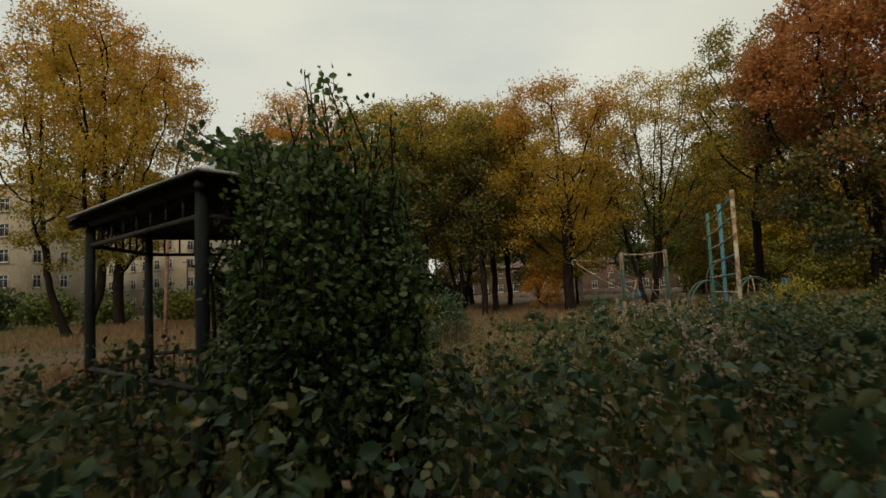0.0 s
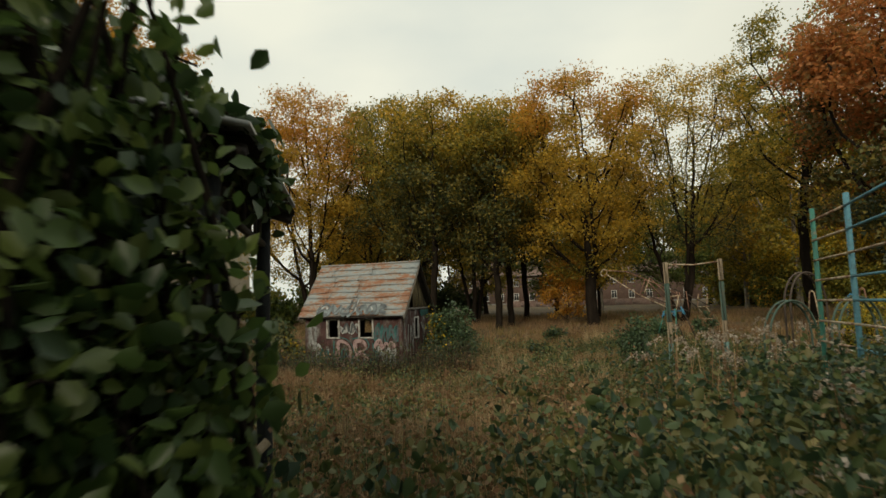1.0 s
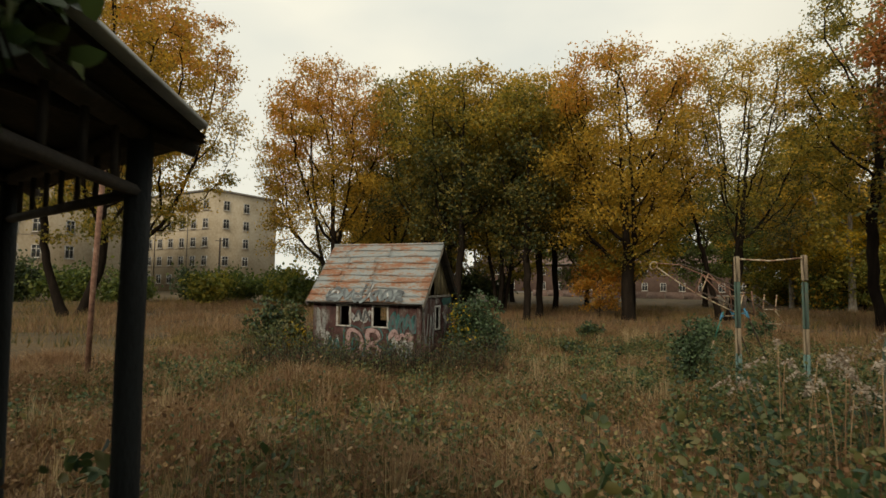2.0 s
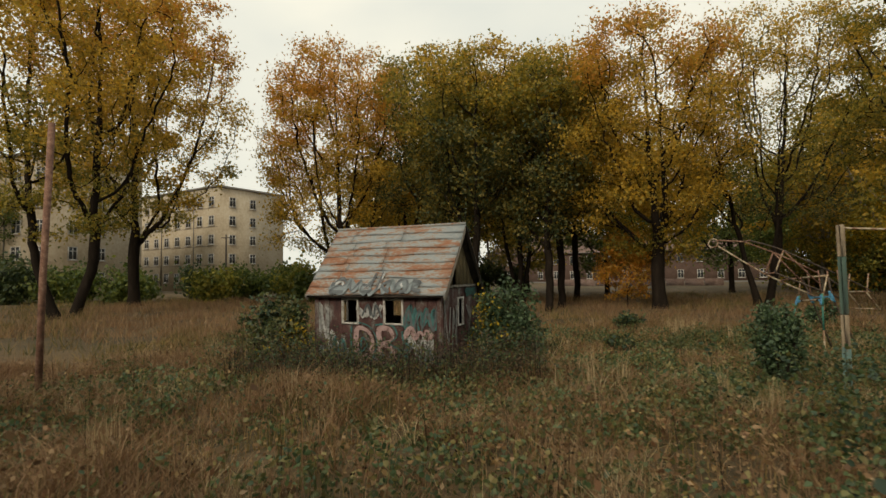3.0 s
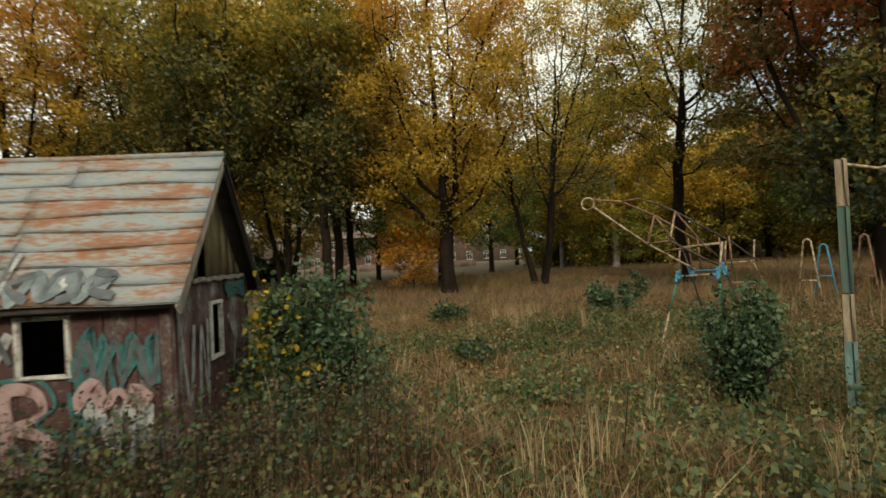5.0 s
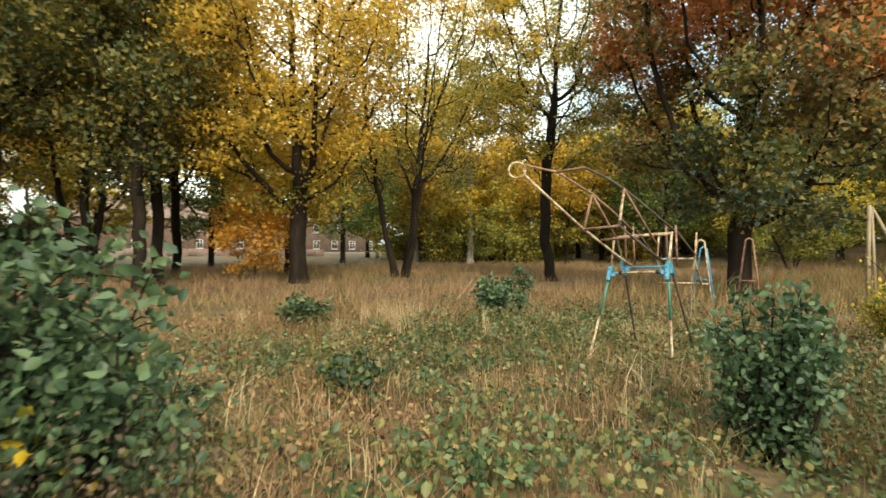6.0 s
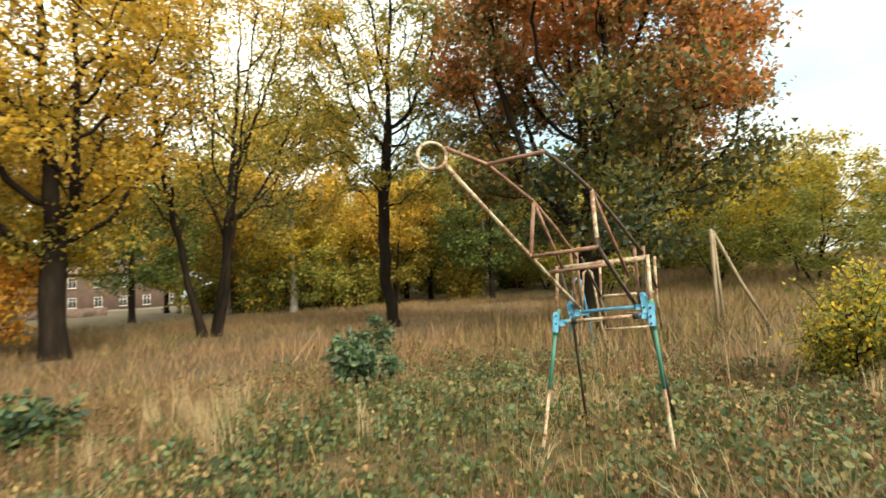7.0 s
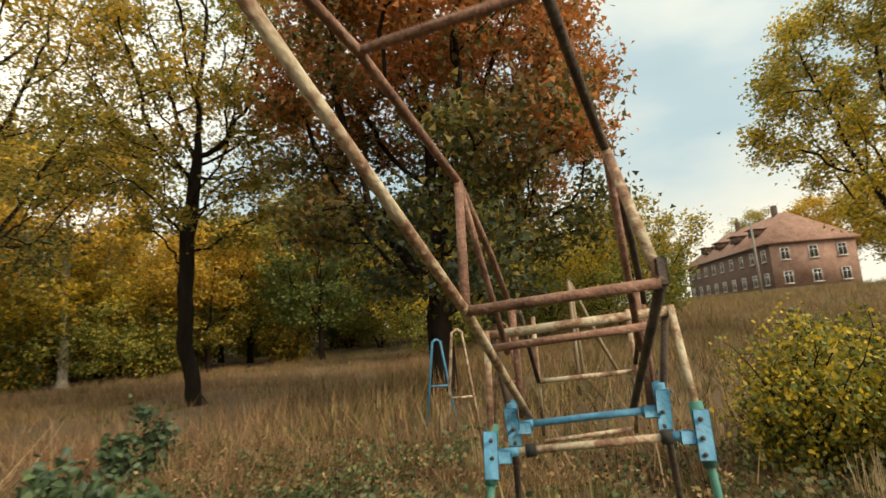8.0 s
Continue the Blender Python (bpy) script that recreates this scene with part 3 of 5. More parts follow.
make_tree((32.5, 2.5), 17.0, 5.6, "tall yellow-green tree on the meadow's edge", [(YELLOW, 0.6), (YG, 0.85), (YELLOW, 1)], fork=0.25, trunk_r=0.3, count=42000, leaf=0.17, low=0.22, seed=52, points=480, twigs=4, shift=(0.0, -0.8))


# ---- far buildings ----
def facade_windows(top, origin, along, normal, columns, rows, width, height, first, step, sill, storey, frame_mat=None, deep=0.16):
    """Windows as parts set into a wall: pane, frame and sill each."""
    along, normal, origin = Vector(along).normalized(), Vector(normal).normalized(), Vector(origin)
    ang = math.atan2(along.y, along.x)
    turn = Matrix.Rotation(ang, 4, "Z")
    pane = Geo().box((0, 0, 0), (width, 0.04, height)).mesh("window", M_GLASS_DARK)
    fg = Geo()
    b = 0.09
    for sx in (-1, 1):
        fg.box((sx * (width / 2 + 0.01), 0, 0), (b, 0.14, height + 0.12))
        fg.box((0, 0, sx * (height / 2 + 0.01)), (width + 0.1, 0.14, b))
    fg.box((width * 0.02, 0, 0), (0.07, 0.1, height))
    fg.box((0, 0, height * 0.18), (width, 0.1, 0.06))
    fg.box((0, 0, -height / 2 - 0.09), (width + 0.3, 0.3, 0.07))
    frames = fg.mesh("window_frame", frame_mat or M_FRAME_PALE)
    for r in range(rows):
        for c in range(columns):
            p = origin + along * (first + c * step) + Vector((0, 0, sill + height / 2 + r * storey)) + normal * 0.02
            w = new("window", pane)
            w.parent = top
            w.matrix_local = Matrix.Translation(p) @ turn
            fr = new("window_frame", frames)
            fr.parent = w
            fr.matrix_local = Matrix.Translation((0, 0, 0))


def gable_house(place, turn, length, depth, eave, ridge, wall_mat, roof_mat, label, cols, end_cols, hip=True, dormers=4, wall_end=None, name="house", wsize=(1.0, 1.5), sill=1.0, storey=3.1):
    """A long two-storey house with a hipped roof, dormers and chimneys. Local x along it, y to its depth."""
    top = thing(name, place, label, "house", turn=turn)
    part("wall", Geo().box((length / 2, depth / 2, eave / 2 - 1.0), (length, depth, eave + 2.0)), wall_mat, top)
    part("plinth", Geo().box((length / 2, depth / 2, 0.0), (length + 0.12, depth + 0.12, 1.2)), M_CONCRETE, top)
    # a sheet over the end wall, its paler brick standing in for sun
    if wall_end:
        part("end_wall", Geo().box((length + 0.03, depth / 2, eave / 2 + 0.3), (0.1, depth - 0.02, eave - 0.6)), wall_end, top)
    o = 0.5
    r = Geo()
    hx = depth * 0.45 if hip else 0
    v = [(-o, -o, eave), (length + o, -o, eave), (length + o, depth + o, eave), (-o, depth + o, eave), (hx, depth / 2, ridge), (length - hx, depth / 2, ridge)]
    v += [(x, y, z - 0.22) for x, y, z in v[:4]]
    r.add(v, [np.array([[0, 1, 5, 4], [2, 3, 4, 5], [6, 7, 1, 0], [8, 9, 3, 2], [7, 8, 2, 1], [9, 6, 0, 3], [9, 8, 7, 6]]), np.array([[1, 2, 5], [3, 0, 4]])])
    roof = part("roof", r, roof_mat, top)
    slope = (ridge - eave) / (depth / 2 + o)
    for i in range(dormers):
        x = length * (i + 1) / (dormers + 1)
        d = Geo().box((x, depth * 0.16, eave + slope * (depth * 0.16 + o) + 0.35), (1.5, 1.8, 1.0))
        part("dormer", d, wall_mat, roof)
        part("dormer_roof", Geo().box((x, depth * 0.16 - 0.1, eave + slope * (depth * 0.16 + o) + 0.92), (1.9, 2.3, 0.14)), roof_mat, roof)
        part("dormer_window", Geo().box((x, depth * 0.16 - 0.92, eave + slope * (depth * 0.16 + o) + 0.4), (0.9, 0.06, 0.6)), M_GLASS_DARK, roof)
    for x in (length * 0.35, length * 0.75):
        part("chimney", Geo().box((x, depth * 0.5, ridge + 0.3), (0.8, 0.6, 2.2), bevel=0.05), wall_mat, roof)
    part("gutter", Geo().tube([(-o, -o - 0.06, eave - 0.1), (length + o, -o - 0.06, eave - 0.1)], 0.08, 6), M_CONCRETE, top)
    facade_windows(top, (0, 0, 0), (1, 0, 0), (0, -1, 0), cols, 2, wsize[0], wsize[1], length / cols / 2, length / cols, sill, storey)
    facade_windows(top, (length + 0.09, 0, 0), (0, 1, 0), (1, 0, 0), end_cols, 2, wsize[0], wsize[1], depth / end_cols / 2, depth / end_cols, sill, storey)
    return top


gable_house((0.0, 124.0, -0.3), -20.0, 58.0, 12.0, 6.6, 10.6, M_BRICK_BROWN, M_TILE_GREY, "long two-storey brown brick house with faded roof behind the trees", 17, 3, dormers=7, sill=1.2)
# sunlit look of the end is in its brick; the front is browner
house_r = gable_house((110.3, -3.4, 3.3), 188.0, 30.0, 10.5, 6.6, 11.4, M_BRICK_BROWN, M_TILE, "abandoned two-storey red brick house with hipped tile roof", 9, 3, dormers=4, wall_end=M_BRICK_SUNLIT, sill=1.2)


def apartment_block(place, turn, length, depth, floors, cols, label):
    top = thing("apartment_block", place, label, "apartment building", turn=turn)
    h = floors * 2.8 + 1.4
    part("wall", Geo().box((length / 2, depth / 2, h / 2 - 1), (length, depth, h + 2)), M_PLASTER, top)
    part("roof", Geo().box((length / 2, depth / 2, h + 0.12), (length + 0.5, depth + 0.5, 0.3), bevel=0.05), M_CONCRETE, top)
    facade_windows(top, (0, 0, 0), (1, 0, 0), (0, -1, 0), cols, floors, 1.2, 1.35, length / cols / 2, length / cols, 1.5, 2.8)
    facade_windows(top, (length, 0, 0), (0, 1, 0), (1, 0, 0), 2, floors, 1.0, 1.35, depth * 0.2, depth * 0.3, 1.5, 2.8)
    for i in range(1, cols, 3):
        part("drainpipe", Geo().tube([(length * i / cols, -0.08, 0), (length * i / cols, -0.08, h)], 0.07, 6), M_CONCRETE, top)
    for f in range(floors):
        part("panel_joint", Geo().box((length / 2, -0.012, 1.2 + f * 2.8), (length, 0.03, 0.05)), M_CONCRETE, top)


apartment_block((-62.0, 91.0, -0.2), -27.5, 26.0, 12.0, 5, 9, "five-storey grey plastered apartment block behind the hedge")
apartment_block((-73.0, 61.0, -0.2), -8.0, 28.0, 12.0, 5, 9, "five-storey pale apartment block beyond the trees")


# ---- garden hut ----
HUT_L, HUT_HW, EAVE, RIDGE = 3.12, 1.24, 1.46, 2.89
hut = thing("playground_hut", (-2.01, 17.62, 0.02), "derelict graffiti-covered wooden hut with rusty sheet roof and empty windows", "hut", turn=-16.7)
W, D = 1.40, 1.08          # half wall length and depth
TOPZ = 1.60
wins = [(-0.58, 0.38), (0.40, 0.42)]
WZ0, WZ1 = 0.88, 1.37


def wall_pieces(top, y, spans, name, mat):
    edges = [-W] + [e for c, w in spans for e in (c - w / 2, c + w / 2)] + [W]
    for i in range(0, len(edges), 2):
        a, b = edges[i], edges[i + 1]
        n = max(1, round((b - a) / 0.28))
        for k in range(n):
            x0, x1 = a + (b - a) * k / n, a + (b - a) * (k + 1) / n
            part(name, Geo().box(((x0 + x1) / 2, y + 0.004 * ((k * 7 + i) % 3), TOPZ / 2), (x1 - x0 - 0.006, 0.035, TOPZ), bevel=0.006), mat, top)
    for c, w in spans:
        part(name, Geo().box((c, y, WZ0 / 2), (w, 0.035, WZ0), bevel=0.006), mat, top)
        part(name, Geo().box((c, y, (WZ1 + TOPZ) / 2), (w, 0.035, TOPZ - WZ1), bevel=0.006), mat, top)


front = part("front_wall", Geo().box((0, -D + 0.05, 0.06), (2 * W, 0.08, 0.12)), M_DARK_WOOD, hut)
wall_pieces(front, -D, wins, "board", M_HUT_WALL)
# back boards coloured dark, so that the inside looks shaded through the windows
back = part("back_wall", Geo().box((0, D - 0.05, 0.06), (2 * W, 0.08, 0.12)), M_DARK_WOOD, hut)
wall_pieces(back, D, [(-0.5, 0.4)], "board", M_DARK_WOOD)
for sx in (-1, 1):
    sidew = part("side_wall", Geo().box((sx * (W - 0.05), 0, 0.06), (0.08, 2 * D - 0.1, 0.12)), M_DARK_WOOD, hut)
    gaps = [-D + 0.02, -0.16, 0.14, D - 0.02]
    for a, b in ((gaps[0], -0.62), (-0.62, gaps[1]), (gaps[2], 0.62), (0.62, gaps[3])):
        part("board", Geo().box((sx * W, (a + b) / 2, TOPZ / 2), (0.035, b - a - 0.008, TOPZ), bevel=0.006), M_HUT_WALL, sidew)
    for z0, z1 in ((0, 0.80), (1.36, TOPZ)):
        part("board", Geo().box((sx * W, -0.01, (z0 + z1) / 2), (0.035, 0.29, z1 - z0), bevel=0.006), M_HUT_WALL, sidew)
    gw = Geo()
    for z, w in ((1.36, 0.36), (0.80, 0.36)):
        gw.box((sx * (W + 0.015), -0.01, z), (0.05, w, 0.04), bevel=0.008)
    for y in (-0.165, 0.145):
        gw.box((sx * (W + 0.015), y, 1.08), (0.05, 0.04, 0.56), bevel=0.008)
    part("window_frame", gw, M_FRAME_PALE, sidew, "narrow peeling white frame")
    # gable of upright boards under the rafters
    n = 9
    for k in range(n):
        y0, y1 = -D + 2 * D * k / n, -D + 2 * D * (k + 1) / n
        if sx > 0 and k in (3,):
            continue
        ym = max(abs(y0), abs(y1))
        z0, z1 = TOPZ + 0.01, RIDGE - 0.12 - 1.153 * abs(y0), 
        z2 = RIDGE - 0.12 - 1.153 * abs(y1)
        g = Geo()
        x = sx * (W - 0.03)
        v = [(x - 0.012, y0 + 0.004, z0), (x - 0.012, y1 - 0.004, z0), (x - 0.012, y1 - 0.004, max(z0 + 0.01, z2)), (x - 0.012, y0 + 0.004, max(z0 + 0.01, z1))]
        v += [(x + 0.012, *q[1:]) for q in v]
        g.add(v, np.array([[0, 3, 2, 1], [4, 5, 6, 7], [0, 1, 5, 4], [1, 2, 6, 5], [2, 3, 7, 6], [3, 0, 4, 7]]))
        part("gable_board", g, M_GABLE, hut)
    sc = Geo()
    for k in range(12):
        y = -0.95 + 1.9 * (k + 0.5) / 12
        sc.box((sx * (W + 0.03), y, 1.60 + 0.012 * (k % 2)), (0.04, 0.15, 0.05), bevel=0.012)
    part("trim_strip", sc, M_GREY_WOOD, hut, "wavy grey trim board")
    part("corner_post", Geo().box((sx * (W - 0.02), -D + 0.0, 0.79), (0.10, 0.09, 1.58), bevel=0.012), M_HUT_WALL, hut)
    part("corner_post", Geo().box((sx * (W - 0.02), D, 0.79), (0.10, 0.09, 1.58), bevel=0.012), M_DARK_WOOD, hut)
    for sy in (-1, 1):
        a, b = np.array([sx * (HUT_L / 2 - 0.01), sy * (HUT_HW + 0.01), EAVE - 0.07]), np.array([sx * (HUT_L / 2 - 0.01), 0, RIDGE - 0.07])
        ang = math.atan2(b[2] - a[2], b[1] - a[1])
        part("barge_board", Geo().box((a + b) / 2, (0.03, np.linalg.norm(b - a), 0.11), turn=Matrix.Rotation(ang, 4, "X"), bevel=0.006), M_DARK_WOOD if sy > 0 else M_GREY_WOOD, hut)
part("floor_board", Geo().box((0, 0, 0.1), (2 * W - 0.12, 2 * D - 0.12, 0.05)), M_DARK_WOOD, hut)
for c, w in wins:
    g = Geo()
    for s in (-1, 1):
        g.box((c + s * (w / 2 - 0.01), -D - 0.02, (WZ0 + WZ1) / 2), (0.04, 0.05, WZ1 - WZ0 + 0.04), bevel=0.008)
        g.box((c, -D - 0.02, (WZ0 + WZ1) / 2 + s * (WZ1 - WZ0) / 2), (w + 0.03, 0.05, 0.04), bevel=0.008)
    part("window_frame", g, M_FRAME_PALE, hut, "empty window frame with peeling white paint")
roof = part("roof_deck", Geo().box((0, -HUT_HW / 2, (EAVE + RIDGE) / 2 - 0.05), (HUT_L - 0.06, math.hypot(HUT_HW, RIDGE - EAVE) - 0.02, 0.03), turn=Matrix.Rotation(math.atan2(RIDGE - EAVE, HUT_HW), 4, "X")), M_DARK_WOOD, hut)
part("roof_deck", Geo().box((0, HUT_HW / 2, (EAVE + RIDGE) / 2 - 0.05), (HUT_L - 0.06, math.hypot(HUT_HW, RIDGE - EAVE) - 0.02, 0.03), turn=Matrix.Rotation(-math.atan2(RIDGE - EAVE, HUT_HW), 4, "X")), M_DARK_WOOD, hut)


def roof_sheet(x0, x1, s0, s1, sy, gen, bow):
    """One curled sheet of a course between the slope shares s0 and s1, its lower edge lifted."""
    n, m = 9, 4
    g = []
    for j in range(m):
        for i in range(n):
            x = x0 + (x1 - x0) * i / (n - 1)
            t = j / (m - 1)
            s = s0 + (s1 - s0) * t + 0.010 * math.sin(3.1 * x + 9 * s0 + bow) * (1 - t)
            lift = 0.012 + (0.016 + 0.008 * math.sin(5 * x + 31 * s0 + bow)) * (1 - t)
            y, z = HUT_HW * (1 - s), EAVE + (RIDGE - EAVE) * s
            ny, nz = (RIDGE - EAVE), HUT_HW
            ln = math.hypot(ny, nz)
            g.append((x, -sy * -(y + ny / ln * lift) if sy > 0 else -(y + ny / ln * lift), z + nz / ln * lift))
    k = np.array([j * n + i for j in range(m - 1) for i in range(n - 1)])
    top_f = np.stack([k, k + 1, k + n + 1, k + n], 1)
    v = np.array(g)
    low = v.copy()
    low[:, 2] -= 0.012
    rim = [(i, i + 1, n * m + i + 1, n * m + i) for i in range(n - 1)]
    rim += [(j * n + n - 1, (j + 1) * n + n - 1, n * m + (j + 1) * n + n - 1, n * m + j * n + n - 1) for j in range(m - 1)]
    rim += [((j + 1) * n, j * n, n * m + j * n, n * m + (j + 1) * n) for j in range(m - 1)]
    return Geo().add(np.concatenate([v, low]), [top_f, np.array(rim)])


gen = np.random.default_rng(5)
COURSES = 9
for sy in (-1, 1):
    for c in range(COURSES):
        s0, s1 = c / COURSES - 0.006, (c + 1) / COURSES + 0.025
        cuts = [-HUT_L / 2] + sorted(-HUT_L / 2 + HUT_L * (k + 0.35 + 0.4 * gen.random()) / 3 for k in range(2)) + [HUT_L / 2]
        for a, b in zip(cuts[:-1], cuts[1:]):
            part("roof_sheet", roof_sheet(a, b + 0.01, s0, min(s1, 1.0), sy, gen, gen.random() * 6), M_SHEET, roof)
part("ridge_cap", Geo().tube([(-HUT_L / 2, 0, RIDGE + 0.02), (0, 0, RIDGE + 0.012), (HUT_L / 2, 0, RIDGE + 0.025)], 0.035, 8), M_SHEET, hut)


def stroke(points, width, place, n=6):
    """A sprayed ribbon along a smooth line; place turns (u, v) into a point and gives it its slight thickness."""
    p = np.asarray(points, float)
    t = np.linspace(0, len(p) - 1, n * (len(p) - 1) + 1)
    i = np.clip(t.astype(int), 0, len(p) - 2)
    f = (t - i)[:, None]
    p0, p1, p2, p3 = p[np.maximum(i - 1, 0)], p[i], p[i + 1], p[np.minimum(i + 2, len(p) - 1)]
    q = 0.5 * (2 * p1 + (p2 - p0) * f + (2 * p0 - 5 * p1 + 4 * p2 - p3) * f ** 2 + (3 * p1 - p0 - 3 * p2 + p3) * f ** 3)
    d = np.gradient(q, axis=0)
    d /= np.linalg.norm(d, axis=1)[:, None] + 1e-9
    nrm = np.stack([-d[:, 1], d[:, 0]], 1)
    w = width * (0.75 + 0.25 * np.sin(np.linspace(0, 9, len(q))))[:, None] / 2
    v = np.concatenate([[place(*a) for a in q + nrm * w], [place(*a) for a in q - nrm * w]])
    k = np.arange(len(q) - 1)
    return Geo().add(v, np.stack([k, k + 1, k + 1 + len(q), k + len(q)], 1))


LIFT = [0.0]


def on_front(u, v):
    return (u, -D - 0.0265 - LIFT[0], v)


def on_roof(u, v):
    s = v
    ny, nz = RIDGE - EAVE, HUT_HW
    ln = math.hypot(ny, nz)
    lift = 0.037 + LIFT[0]
    return (u, -(HUT_HW * (1 - s) + ny / ln * lift), EAVE + (RIDGE - EAVE) * s + nz / ln * lift)


def on_side(u, v):
    return (W + 0.022 + LIFT[0], u, v)


def spray(place, mat, width, *lines):
    for ln in lines:
        LIFT[0] += 0.0006
        part("graffiti_stroke", stroke(ln, width, place), mat, hut)


def scribble(x0, x1, z0, z1, turns, seed):
    """A back-and-forth sprayed line that fills a ragged patch."""
    g = np.random.default_rng(seed)
    t = np.linspace(0, 1, turns)
    side = np.where(np.arange(turns) % 2, 1.0, -1.0)
    x = x0 + (x1 - x0) * t + 0.05 * g.normal(size=turns)
    z = (z0 + z1) / 2 + side * (z1 - z0) / 2 * (0.6 + 0.5 * g.random(turns)) + 0.03 * g.normal(size=turns)
    return list(zip(x, z))


spray(on_front, M_PAINT_WHITE, 0.09, scribble(-1.38, -1.10, 0.55, 1.30, 7, 1), scribble(-1.08, -0.80, 0.25, 0.75, 6, 2), scribble(-0.36, 0.16, 0.98, 1.26, 8, 3), scribble(0.72, 1.28, 0.25, 0.66, 9, 4))
spray(on_front, M_PAINT_GREY, 0.10, scribble(-1.30, -0.60, 0.14, 0.40, 8, 5), scribble(0.55, 1.30, 0.12, 0.45, 8, 6), scribble(-0.60, 0.55, 0.08, 0.40, 9, 16))
spray(on_front, M_PAINT_TEAL, 0.08, scribble(0.66, 1.30, 0.76, 1.24, 13, 7), scribble(0.70, 1.20, 0.84, 1.12, 9, 8), scribble(-0.98, -0.74, 0.16, 0.55, 5, 9), [(0.62, 0.62), (0.72, 0.42), (0.66, 0.2)])
spray(on_front, M_PAINT_DARK, 0.05, scribble(0.70, 1.30, 0.80, 1.20, 8, 10), scribble(-0.30, 0.12, 1.0, 1.24, 7, 11))
spray(on_front, M_PAINT_PINK, 0.13, [(-0.42, 0.15), (-0.44, 0.45), (-0.40, 0.78), (-0.15, 0.72), (-0.05, 0.48), (-0.18, 0.22), (-0.42, 0.16)], [(0.08, 0.15), (0.10, 0.45), (0.10, 0.78), (0.34, 0.76), (0.38, 0.58), (0.16, 0.48), (0.42, 0.38), (0.40, 0.18), (0.10, 0.14)], scribble(0.62, 1.28, 0.60, 0.74, 7, 12))
spray(on_front, M_PAINT_TEAL, 0.045, [(-0.54, 0.12), (-0.55, 0.5), (-0.50, 0.88), (-0.12, 0.82), (0.04, 0.5), (-0.12, 0.14), (-0.5, 0.08)], [(0.0, 0.86), (0.36, 0.87), (0.49, 0.66), (0.34, 0.5), (0.54, 0.36), (0.46, 0.1)], [(-0.32, 0.30), (-0.30, 0.60), (-0.18, 0.48), (-0.3, 0.32)], [(0.6, 0.75), (0.62, 0.5), (0.60, 0.3)])
spray(on_roof, M_PAINT_GREY, 0.12, scribble(-0.98, 0.98, 0.04, 0.13, 17, 13))
spray(on_roof, M_PAINT_DARK, 0.05, [(-1.0, 0.10), (-0.82, 0.21), (-0.66, 0.13), (-0.86, 0.10), (-0.98, 0.03), (-0.66, 0.02)], [(-0.60, 0.19), (-0.48, 0.04), (-0.34, 0.19)], [(-0.06, 0.28), (-0.10, 0.10), (-0.26, 0.12), (-0.26, 0.03), (-0.06, 0.03), (-0.02, 0.06)], [(0.10, 0.30), (0.08, 0.03)], [(0.34, 0.17), (0.16, 0.11), (0.38, 0.02)], [(0.48, 0.03), (0.52, 0.16), (0.68, 0.18), (0.74, 0.05), (0.60, 0.02)], [(0.82, 0.17), (1.0, 0.14), (0.84, 0.07), (1.04, 0.03)])
spray(on_roof, M_PAINT_WHITE, 0.045, [(-0.92, 0.13), (-0.80, 0.16), (-0.72, 0.12)], [(0.13, 0.30), (0.13, 0.06)], [(-0.20, 0.07), (-0.1, 0.07)], [(0.58, 0.13), (0.64, 0.08)])
spray(on_side, M_PAINT_TEAL, 0.12, [(0.25, 1.50), (0.55, 1.52), (0.95, 1.5)], [(0.3, 1.43), (0.6, 1.44), (0.95, 1.42)])
spray(on_side, M_PAINT_WHITE, 0.07, scribble(-1.0, -0.72, 0.5, 1.35, 6, 14), scribble(-0.5, -0.3, 0.3, 1.2, 4, 15), [(0.3, 1.2), (0.5, 0.9), (0.4, 0.5)])

# ---- gazebo ----
GZ = (-2.05, 5.15)
POSTS = [(-1.52, 3.45), (-0.56, 4.45), (-0.89, 5.97), (-2.22, 6.85), (-3.38, 6.20), (-3.28, 4.98)]
GE, GA, GR = 2.60, 3.20, 1.10
gazebo = thing("gazebo", (GZ[0], GZ[1], 0.0), "dark decaying six-post gazebo with pale sheet roof and railings", "gazebo")
loc = [np.array([x - GZ[0], y - GZ[1], 0.0]) for x, y in POSTS]
up = np.array([0, 0, 1.0])
for i, p in enumerate(loc):
    bowp = [p + up * -0.1, p + up * 0.8 + (0.012, 0.0, 0), p + up * 1.7 + (-0.008, 0.006, 0), p + up * (GE - 0.06)]
    part("post", Geo().tube(bowp, [0.054, 0.050, 0.047, 0.044], 10), M_POST_GAZ, gazebo, smooth=True)
eaves = [p * (1 + 0.22 / np.linalg.norm(p)) + up * (GE - 0.05) for p in loc]
apex = np.array([0, 0, GA])
